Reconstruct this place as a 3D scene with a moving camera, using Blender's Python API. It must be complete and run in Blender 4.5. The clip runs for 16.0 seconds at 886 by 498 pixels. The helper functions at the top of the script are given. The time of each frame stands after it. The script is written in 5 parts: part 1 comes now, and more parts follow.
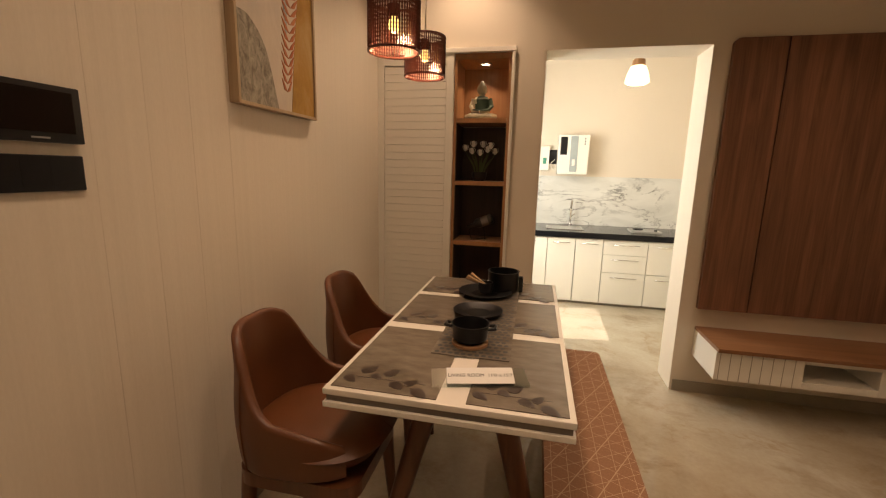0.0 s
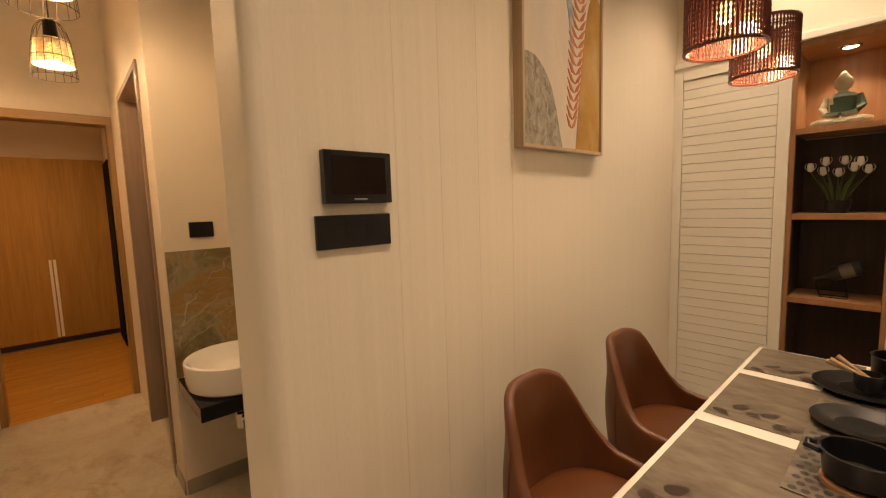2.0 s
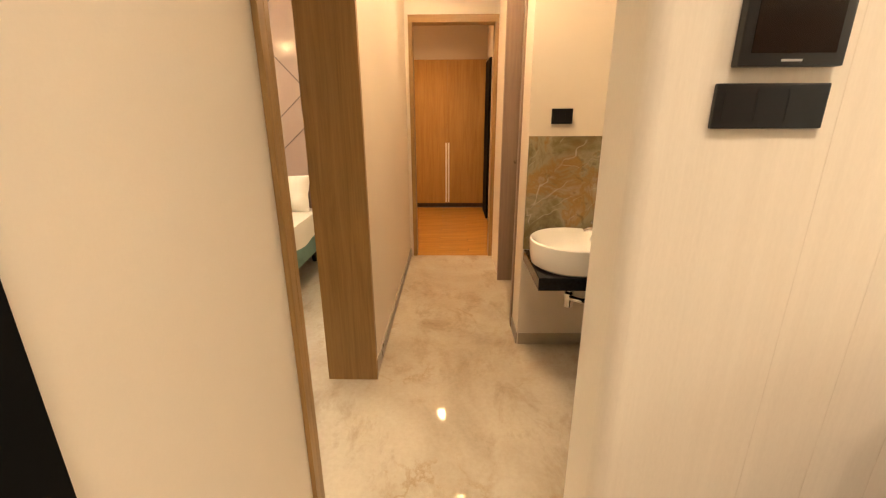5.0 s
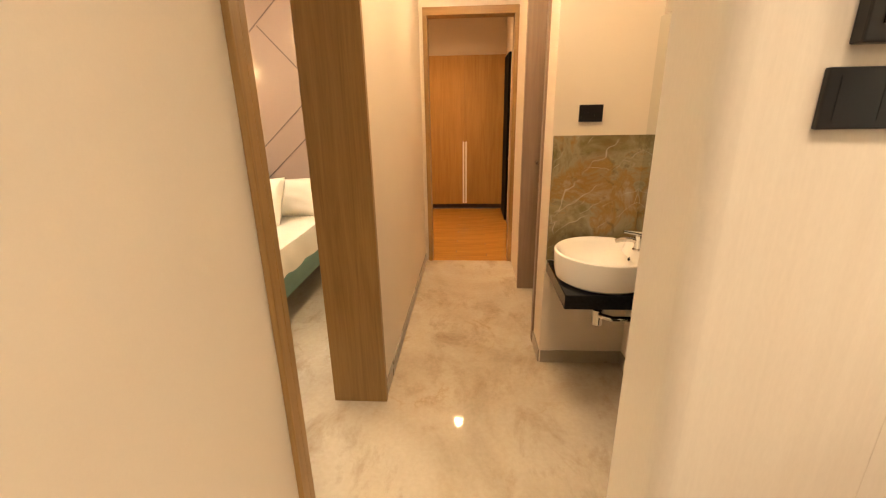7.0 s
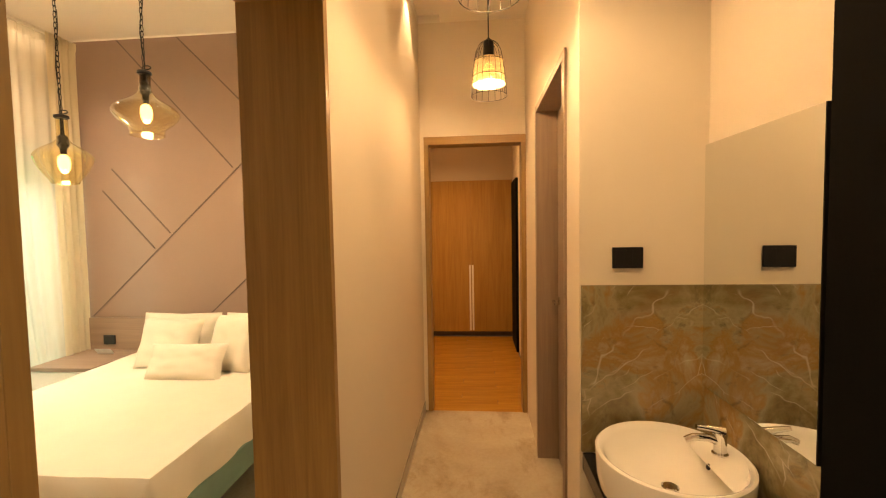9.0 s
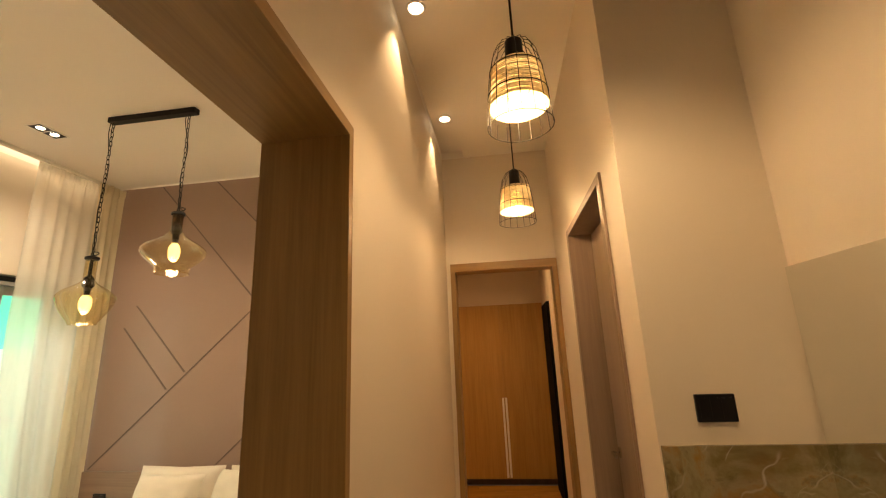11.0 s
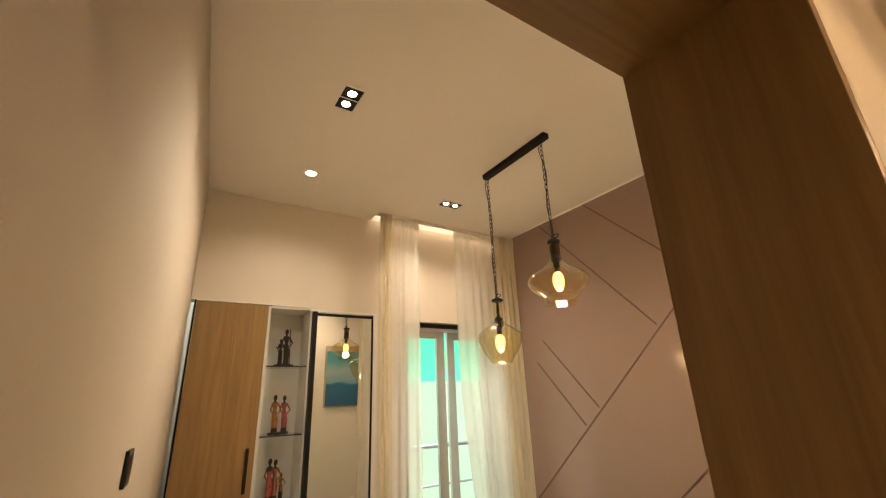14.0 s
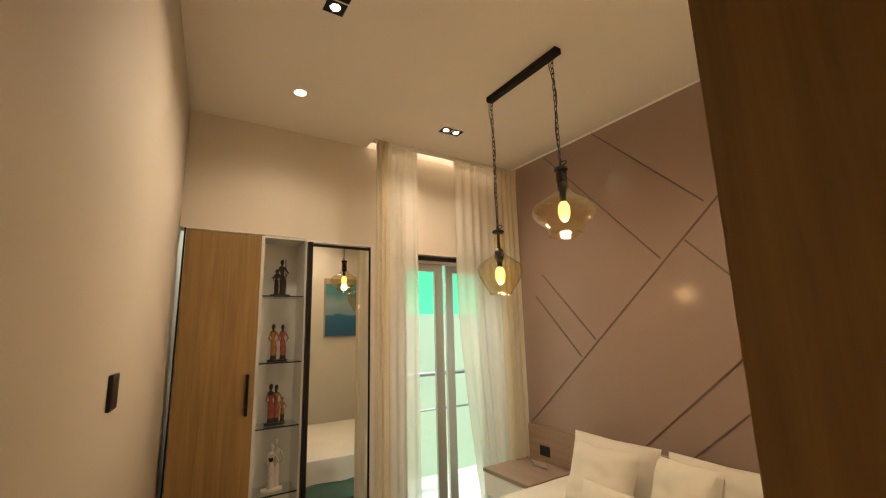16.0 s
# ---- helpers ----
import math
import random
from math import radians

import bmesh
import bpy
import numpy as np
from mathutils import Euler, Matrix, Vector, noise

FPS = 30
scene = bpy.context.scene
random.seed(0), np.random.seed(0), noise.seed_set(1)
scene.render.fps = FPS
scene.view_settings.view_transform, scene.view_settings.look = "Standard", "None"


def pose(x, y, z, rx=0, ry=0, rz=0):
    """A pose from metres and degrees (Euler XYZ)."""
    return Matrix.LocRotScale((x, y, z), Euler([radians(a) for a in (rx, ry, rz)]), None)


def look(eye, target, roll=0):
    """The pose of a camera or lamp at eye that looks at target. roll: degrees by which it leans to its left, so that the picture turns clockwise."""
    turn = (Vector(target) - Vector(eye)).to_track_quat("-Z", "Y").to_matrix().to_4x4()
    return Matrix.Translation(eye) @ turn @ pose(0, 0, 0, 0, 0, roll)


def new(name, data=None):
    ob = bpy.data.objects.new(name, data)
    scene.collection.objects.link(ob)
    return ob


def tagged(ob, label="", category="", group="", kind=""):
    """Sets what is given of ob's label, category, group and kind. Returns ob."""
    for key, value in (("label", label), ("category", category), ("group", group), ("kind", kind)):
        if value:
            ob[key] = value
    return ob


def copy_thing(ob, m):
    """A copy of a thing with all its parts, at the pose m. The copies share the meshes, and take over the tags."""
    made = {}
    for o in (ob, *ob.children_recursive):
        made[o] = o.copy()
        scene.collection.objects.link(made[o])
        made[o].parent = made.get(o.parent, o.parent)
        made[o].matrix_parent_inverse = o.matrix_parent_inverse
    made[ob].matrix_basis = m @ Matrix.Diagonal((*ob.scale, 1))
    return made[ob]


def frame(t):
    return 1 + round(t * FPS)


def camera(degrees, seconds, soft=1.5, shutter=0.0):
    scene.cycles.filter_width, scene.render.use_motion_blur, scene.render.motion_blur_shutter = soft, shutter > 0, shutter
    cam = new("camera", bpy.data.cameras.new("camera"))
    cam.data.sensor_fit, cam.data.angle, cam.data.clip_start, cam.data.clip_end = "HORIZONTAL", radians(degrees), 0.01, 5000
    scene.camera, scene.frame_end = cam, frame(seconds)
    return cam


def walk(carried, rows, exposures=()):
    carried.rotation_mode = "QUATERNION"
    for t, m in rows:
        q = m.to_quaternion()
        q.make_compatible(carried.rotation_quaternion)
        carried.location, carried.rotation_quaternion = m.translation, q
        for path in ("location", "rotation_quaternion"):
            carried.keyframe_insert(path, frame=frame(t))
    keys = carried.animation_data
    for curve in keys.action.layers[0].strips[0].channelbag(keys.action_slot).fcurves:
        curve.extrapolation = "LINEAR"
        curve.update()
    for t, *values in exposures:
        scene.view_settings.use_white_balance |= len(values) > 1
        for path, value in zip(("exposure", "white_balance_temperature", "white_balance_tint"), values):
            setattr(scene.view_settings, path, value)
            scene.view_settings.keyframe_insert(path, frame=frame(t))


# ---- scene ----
cam = camera(93.0, 16.0, soft=1.2)
PATH = [
    (0, (1.078, 4.012, 1.383), (0.665, 5.934, 1.016), 1.4),
    (0.5, (1.039, 4.091, 1.377), (0.452, 5.977, 1.06), 1.3),
    (1, (0.974, 4.15, 1.385), (0.105, 5.933, 1.13), -0.3),
    (1.5, (0.954, 4.169, 1.399), (-0.214, 5.777, 1.175), -1.6),
    (2, (0.924, 4.196, 1.41), (-0.554, 5.528, 1.206), -1.8),
    (2.5, (0.906, 4.208, 1.412), (-0.868, 5.113, 1.235), -1.0),
    (3, (0.888, 4.206, 1.413), (-1.064, 4.606, 1.244), -0.3),
    (3.5, (0.889, 4.174, 1.408), (-1.101, 4.268, 1.236), -0.8),
    (4, (0.882, 4.153, 1.404), (-1.106, 4.127, 1.187), -0.6),
    (4.5, (0.861, 4.141, 1.375), (-1.086, 4.133, 0.918), 0.1),
    (4.7, (0.856, 4.137, 1.361), (-1.062, 4.144, 0.794), 0.2),
    (6.8, (0.731, 4.137, 1.31), (-1.148, 4.01, 0.637), -1.2),
    (7, (0.649, 4.148, 1.347), (-1.249, 4.023, 0.728), -1.0),
    (7.5, (0.533, 4.129, 1.384), (-1.418, 4.016, 0.96), -1.2),
    (8, (0.419, 4.115, 1.393), (-1.549, 4.029, 1.047), -1.1),
    (8.5, (0.268, 4.137, 1.408), (-1.712, 4.018, 1.146), -1.2),
    (9, (0.124, 4.173, 1.451), (-1.867, 4.006, 1.349), -1.0),
    (9.5, (0.04, 4.181, 1.482), (-1.949, 4.02, 1.601), -0.1),
    (9.7, (0.018, 4.183, 1.49), (-1.965, 4.036, 1.703), 0.5),
    (11.8, (-0.151, 4.093, 1.536), (-2.02, 3.686, 2.12), -3.8),
    (12, (-0.188, 4.106, 1.54), (-2.031, 3.583, 2.115), -3.9),
    (12.5, (-0.286, 4.031, 1.536), (-1.936, 3.066, 2.125), -4.1),
    (13, (-0.362, 3.977, 1.555), (-1.653, 2.565, 2.137), -2.8),
    (13.5, (-0.405, 3.904, 1.552), (-1.429, 2.292, 2.148), -2.9),
    (14, (-0.433, 3.833, 1.568), (-1.454, 2.243, 2.225), -2.2),
    (14.5, (-0.442, 3.779, 1.558), (-1.497, 2.223, 2.24), -2.3),
    (15, (-0.459, 3.762, 1.592), (-1.508, 2.187, 2.237), -1.0),
    (15.5, (-0.471, 3.753, 1.588), (-1.522, 2.136, 2.117), -1.0),
    (16, (-0.492, 3.731, 1.555), (-1.551, 2.076, 1.924), -1.5),
]
EXPOSURES = [(0, 0.03, 7200, 21), (0.6, 0.05, 6950, 17), (1, 0.08, 6700, 12), (1.5, 0.18, 6700, 11), (2, 0.75, 6900, 13), (3, 1.38, 6600, 11), (4.5, 1.7, 6100, 8), (7, 1.77, 6300, 9), (8, 1.74, 6700, 9), (8.5, 1.53, 7350, 10), (9, 1.3, 7600, 10), (9.7, 0.74, 7450, 9), (11.8, 0.55, 6550, 7), (12.2, 0.42, 6500, 9), (13, 0.45, 6350, 10), (14.5, 0.47, 6350, 10), (15.5, 0.3, 6450, 10), (16, 0.18, 6550, 10)]
walk(cam, [(t, look(eye, target, roll)) for t, eye, target, roll in PATH], EXPOSURES)

# ---- world, sun, large lights ----
world = bpy.data.worlds.new("sky")
scene.world = world
world.use_nodes = True
wn, wl = world.node_tree.nodes, world.node_tree.links
sky = wn.new("ShaderNodeTexSky")
sky.sky_type, sky.sun_disc = "NISHITA", False
sky.sun_elevation, sky.sun_rotation = radians(52), radians(-98)
wl.new(sky.outputs[0], wn["Background"].inputs[0])
wn["Background"].inputs[1].default_value = 0.14

WARM, HALOGEN, DAY = (1.0, 0.66, 0.36), (1.0, 0.76, 0.52), (0.86, 0.97, 1.0)


def lamp(name, kind, place, energy, color, size=0.05, target=None, angle=70, blend=0.6, size_y=None):
    data = bpy.data.lights.new(name, kind)
    data.energy, data.color = energy, color
    ob = new(name, data)
    ob.matrix_world = look(place, target or (place[0], place[1] + 0.001, place[2] - 1))
    if kind == "AREA":
        data.shape, data.size, data.size_y = "RECTANGLE", size, size_y or size
    elif kind == "SPOT":
        data.shadow_soft_size, data.spot_size, data.spot_blend = size, radians(angle), blend
    elif kind == "POINT":
        data.shadow_soft_size = size
    return ob


sun = bpy.data.lights.new("sun", "SUN")
sun.energy, sun.angle, sun.color = 4.0, radians(0.5), (1.0, 0.95, 0.86)
new("sun", sun).matrix_world = look((0, 0, 0), (1.43, 0.2, -1.95))

# living room downlights, out of view; the last added to brighten the partition end
for x, y, e in ((0.62, 5.66, 23), (0.6, 6.5, 44), (2.4, 5.9, 32), (1.7, 4.5, 32), (2.9, 4.6, 32), (0.75, 4.75, 28), (0.85, 4.05, 26)):
    lamp("downlight_or_fill", "SPOT", (x, y, 2.94), e, HALOGEN, 0.03, angle=100, blend=0.8)
# corridor wall washers
for x in (-1.655, -2.625):
    lamp("downlight_or_fill", "SPOT", (x, 3.83, 3.03), 14, WARM, 0.02, angle=80, blend=0.5)
# bedroom downlights
for x, y, e in ((-1.005, 2.08, 13), (-1.005, 2.16, 13), (-2.03, 2.98, 18), (-2.03, 3.05, 18), (-2.1, 1.31, 17), (-2.18, 1.31, 17), (-1.045, 1.29, 17)):
    lamp("downlight_or_fill", "SPOT", (x, y, 2.94), e, (1.0, 0.8, 0.58), 0.03, angle=150, blend=1.0)
# basin niche: unseen spot added to brighten its walls, no fitting there
lamp("downlight_or_fill", "SPOT", (-0.5, 4.42, 2.94), 26, WARM, 0.03, target=(-1.35, 4.68, 0.85), angle=82, blend=1.0)
# room at the corridor's end: unseen fill spots, tinted orange to warm its wood
lamp("downlight_or_fill", "SPOT", (-4.4, 4.0, 2.94), 36, (1.0, 0.56, 0.25), 0.05, angle=120, blend=0.8)
lamp("downlight_or_fill", "SPOT", (-4.2, 3.2, 2.94), 36, (1.0, 0.56, 0.25), 0.05, angle=120, blend=0.8)
# hidden strips in the curtain pocket and over the headboard wall
lamp("cove_lamp", "AREA", (-2.4, 0.78, 3.08), 1.0, HALOGEN, 1.36, size_y=0.03)
lamp("cove_lamp", "AREA", (-3.09, 2.1, 3.07), 0.18, HALOGEN, 0.016, size_y=2.3)
# daylight in the window openings
lamp("window_daylight", "AREA", (-2.45, 0.1, 2.75), 60, (1.0, 0.98, 0.92), 1.1, target=(-2.45, 0.85, 1.0), size_y=0.7)
lamp("kitchen_daylight", "AREA", (0.42, 7.8, 1.55), 45, (0.93, 1.0, 0.9), 0.9, target=(2.4, 8.1, 1.2), size_y=1.2)

# ---- materials ----


def node_mat(name, rough=0.5, metal=0.0):
    m = bpy.data.materials.new(name)
    m.use_nodes = True
    n, l = m.node_tree.nodes, m.node_tree.links
    b = n["Principled BSDF"]
    b.inputs["Roughness"].default_value, b.inputs["Metallic"].default_value = rough, metal
    return m, n, l, b


def coords(n, l, scale=(1, 1, 1), rot=(0, 0, 0)):
    tc, mp = n.new("ShaderNodeTexCoord"), n.new("ShaderNodeMapping")
    l.new(tc.outputs["Object"], mp.inputs[0])
    mp.inputs["Scale"].default_value, mp.inputs["Rotation"].default_value = scale, rot
    return mp.outputs[0]


def noise_tex(n, l, vec, scale, detail=4, rough=0.55, distort=0.0):
    t = n.new("ShaderNodeTexNoise")
    l.new(vec, t.inputs["Vector"])
    t.inputs["Scale"].default_value, t.inputs["Detail"].default_value = scale, detail
    t.inputs["Roughness"].default_value, t.inputs["Distortion"].default_value = rough, distort
    return t.outputs["Fac"]


def ramp(n, l, fac, stops):
    r = n.new("ShaderNodeValToRGB")
    l.new(fac, r.inputs[0])
    e = r.color_ramp.elements
    while len(e) < len(stops):
        e.new(0.5)
    for k, (p, c) in enumerate(stops):
        e[k].position, e[k].color = p, (*c, 1)
    return r.outputs[0]


def mixc(n, l, fac, a, b, mode="MIX"):
    m = n.new("ShaderNodeMix")
    m.data_type, m.blend_type = "RGBA", mode
    for sock, v in ((m.inputs[0], fac), (m.inputs[6], a), (m.inputs[7], b)):
        if isinstance(v, (int, float)):
            sock.default_value = v
        elif isinstance(v, tuple):
            sock.default_value = (*v, 1)
        else:
            l.new(v, sock)
    return m.outputs[2]


def bump(n, l, b, height, strength=0.2, dist=0.002):
    bp = n.new("ShaderNodeBump")
    l.new(height, bp.inputs["Height"])
    bp.inputs["Strength"].default_value, bp.inputs["Distance"].default_value = strength, dist
    l.new(bp.outputs[0], b.inputs["Normal"])


def vary(c, k):
    return tuple(max(0.0, min(1.0, v * k)) for v in c)


def plain(name, color, rough=0.5, metal=0.0, var=0.08, scale=6.0, grain=120.0, relief=0.12, coat=0.0, spec=0.5):
    """A surface of one colour with slow stains, fine grain and relief."""
    m, n, l, b = node_mat(name, rough, metal)
    v = coords(n, l)
    big, fine = noise_tex(n, l, v, scale, 3), noise_tex(n, l, v, grain, 3)
    c = ramp(n, l, big, [(0.3, vary(color, 1 - var)), (0.7, vary(color, 1 + var))])
    c = mixc(n, l, 0.25, c, ramp(n, l, fine, [(0.3, vary(color, 1 - var)), (0.7, vary(color, 1 + var))]))
    l.new(c, b.inputs["Base Color"])
    r = n.new("ShaderNodeMapRange")
    l.new(big, r.inputs[0])
    r.inputs[3].default_value, r.inputs[4].default_value = max(0.0, rough - 0.07), min(1.0, rough + 0.07)
    l.new(r.outputs[0], b.inputs["Roughness"])
    bump(n, l, b, fine, relief)
    b.inputs["Coat Weight"].default_value, b.inputs["Specular IOR Level"].default_value = coat, spec
    return m


def wood(name, dark, light, axis="z", rough=0.42, scale=1.0, relief=0.1):
    """Veneer with long grain along one axis."""
    m, n, l, b = node_mat(name, rough)
    s = [9.0 * scale] * 3
    s["xyz".index(axis)] = 0.55 * scale
    v = coords(n, l, s)
    g1 = noise_tex(n, l, v, 2.2, 6, 0.6, 0.8)
    s2 = [60.0 * scale] * 3
    s2["xyz".index(axis)] = 1.6 * scale
    g2 = noise_tex(n, l, coords(n, l, s2), 2.0, 4)
    slow = noise_tex(n, l, coords(n, l), 1.3, 2)
    mid = tuple((a + c) / 2 for a, c in zip(dark, light))
    c = ramp(n, l, g1, [(0.33, dark), (0.5, mid), (0.67, light)])
    c = mixc(n, l, 0.24, c, ramp(n, l, g2, [(0.38, dark), (0.63, light)]))
    c = mixc(n, l, 0.2, c, ramp(n, l, slow, [(0.3, vary(mid, 0.82)), (0.7, vary(mid, 1.18))]))
    oi = n.new("ShaderNodeObjectInfo")
    c = mixc(n, l, 0.2, c, ramp(n, l, oi.outputs["Random"], [(0.0, vary(mid, 0.8)), (1.0, vary(mid, 1.2))]))
    l.new(c, b.inputs["Base Color"])
    bump(n, l, b, g2, relief, 0.001)
    return m


def marble(name, stops, vein, scale=1.2, vein_scale=1.6, sharp=0.02, rough=0.12, patches=0.5, stretch=(1, 1, 1), turn=(0, 0, 0)):
    m, n, l, b = node_mat(name, rough)
    v = coords(n, l, stretch, turn)
    cloud = noise_tex(n, l, v, scale, 8, 0.6, 1.4)
    c = ramp(n, l, cloud, stops)
    w = noise_tex(n, l, v, vein_scale, 9, 0.66, 0.7)
    mt = n.new("ShaderNodeMath")
    mt.operation = "SUBTRACT"
    l.new(w, mt.inputs[0])
    mt.inputs[1].default_value = 0.5
    ab = n.new("ShaderNodeMath")
    ab.operation = "ABSOLUTE"
    l.new(mt.outputs[0], ab.inputs[0])
    line = ramp(n, l, ab.outputs[0], [(0.0, (1, 1, 1)), (sharp, (0, 0, 0))])
    mask = ramp(n, l, noise_tex(n, l, v, scale * 0.9, 3), [(patches - 0.06, (0, 0, 0)), (patches + 0.1, (1, 1, 1))])
    c = mixc(n, l, mixc(n, l, 1.0, line, mask, "MULTIPLY"), c, vein)
    l.new(c, b.inputs["Base Color"])
    fine = noise_tex(n, l, v, 40, 3)
    r = n.new("ShaderNodeMapRange")
    l.new(fine, r.inputs[0])
    r.inputs[3].default_value, r.inputs[4].default_value = rough * 0.7, rough * 1.4
    l.new(r.outputs[0], b.inputs["Roughness"])
    return m


def glow(name, color, strength):
    m, n, l, b = node_mat(name)
    b.inputs["Base Color"].default_value = (*color, 1)
    b.inputs["Emission Color"].default_value, b.inputs["Emission Strength"].default_value = (*color, 1), strength
    return m


def glass(name, color, rough=0.02, clear=0.7):
    """Thin glass: mostly clear, with a tint and a glossy skin."""
    m, n, l, b = node_mat(name)
    tr, gl, mx = n.new("ShaderNodeBsdfTransparent"), n.new("ShaderNodeBsdfGlossy"), n.new("ShaderNodeMixShader")
    tr.inputs[0].default_value = (*color, 1)
    gl.inputs[1].default_value = rough
    lw, pw, ad = n.new("ShaderNodeLayerWeight"), n.new("ShaderNodeMath"), n.new("ShaderNodeMath")
    pw.operation, ad.operation = "POWER", "MULTIPLY_ADD"
    l.new(lw.outputs["Facing"], pw.inputs[0])
    pw.inputs[1].default_value = 2.2
    l.new(pw.outputs[0], ad.inputs[0])
    ad.inputs[1].default_value, ad.inputs[2].default_value = 0.7, 0.05
    l.new(ad.outputs[0], mx.inputs[0])
    l.new(tr.outputs[0], mx.inputs[1])
    l.new(gl.outputs[0], mx.inputs[2])
    l.new(mx.outputs[0], n["Material Output"].inputs[0])
    return m


def sheer(name, color, clear):
    m, n, l, b = node_mat(name)
    tr, di, tl = n.new("ShaderNodeBsdfTransparent"), n.new("ShaderNodeBsdfDiffuse"), n.new("ShaderNodeBsdfTranslucent")
    m1, m2 = n.new("ShaderNodeMixShader"), n.new("ShaderNodeMixShader")
    weave = noise_tex(n, l, coords(n, l, (1, 1, 0.15)), 90, 3)
    col = ramp(n, l, weave, [(0.3, vary(color, 0.97)), (0.7, color)])
    l.new(col, di.inputs[0])
    l.new(col, tl.inputs[0])
    m1.inputs[0].default_value, m2.inputs[0].default_value = 0.36, clear
    l.new(di.outputs[0], m1.inputs[1])
    l.new(tl.outputs[0], m1.inputs[2])
    l.new(m1.outputs[0], m2.inputs[1])
    l.new(tr.outputs[0], m2.inputs[2])
    l.new(m2.outputs[0], n["Material Output"].inputs[0])
    return m


def onyx():
    """Olive-brown marble, book-matched at the corner, with rusty clouds and pale cracks that slope away from it."""
    m, n, l, b = node_mat("brown_marble", 0.1)
    sp, v_ = n.new("ShaderNodeSeparateXYZ"), n.new("ShaderNodeCombineXYZ")
    l.new(coords(n, l), sp.inputs[0])
    away = n.new("ShaderNodeMath")
    away.operation = "SUBTRACT"
    l.new(sp.outputs[0], away.inputs[0])
    l.new(sp.outputs[1], away.inputs[1])
    l.new(away.outputs[0], v_.inputs[0])
    l.new(sp.outputs[2], v_.inputs[2])
    v = v_.outputs[0]
    cloud = noise_tex(n, l, v, 3.4, 7, 0.64, 0.9)
    c = ramp(n, l, cloud, [(0.28, (0.1, 0.075, 0.032)), (0.42, (0.21, 0.17, 0.08)), (0.52, (0.31, 0.27, 0.155)), (0.6, (0.31, 0.19, 0.065)), (0.72, (0.4, 0.35, 0.23))])
    rust = ramp(n, l, noise_tex(n, l, v, 5.5, 5, 0.6, 0.5), [(0.54, (0, 0, 0)), (0.7, (0.42, 0.42, 0.42))])
    c = mixc(n, l, rust, c, (0.22, 0.095, 0.022))
    dark = ramp(n, l, noise_tex(n, l, v, 13, 5, 0.65, 0.8), [(0.56, (0, 0, 0)), (0.7, (0.6, 0.6, 0.6))])
    c = mixc(n, l, dark, c, (0.07, 0.055, 0.03))
    turn = n.new("ShaderNodeMapping")
    l.new(v, turn.inputs[0])
    turn.inputs["Rotation"].default_value = (0, radians(-40), 0)
    thin = n.new("ShaderNodeMapping")
    l.new(turn.outputs[0], thin.inputs[0])
    thin.inputs["Scale"].default_value = (0.3, 1, 1)
    off = n.new("ShaderNodeVectorMath")
    off.operation = "MULTIPLY_ADD"
    wob_ = n.new("ShaderNodeTexNoise")
    l.new(v, wob_.inputs["Vector"])
    wob_.inputs["Scale"].default_value = 9
    l.new(wob_.outputs["Color"], off.inputs[0])
    off.inputs[1].default_value = (0.06, 0.06, 0.06)
    l.new(thin.outputs[0], off.inputs[2])
    for sc, wd_, lo in ((5.0, 0.012, 0.52), (11.0, 0.016, 0.54)):
        vo = n.new("ShaderNodeTexVoronoi")
        vo.feature = "DISTANCE_TO_EDGE"
        l.new(off.outputs[0], vo.inputs["Vector"])
        vo.inputs["Scale"].default_value = sc
        line = ramp(n, l, vo.outputs["Distance"], [(0.0, (0.6, 0.6, 0.6)), (wd_, (0, 0, 0))])
        mask = ramp(n, l, noise_tex(n, l, v, 3.0 + sc * 0.3, 3), [(lo - 0.04, (0, 0, 0)), (lo + 0.06, (1, 1, 1))])
        c = mixc(n, l, mixc(n, l, 1.0, line, mask, "MULTIPLY"), c, (0.62, 0.57, 0.46))
    l.new(c, b.inputs["Base Color"])
    return m


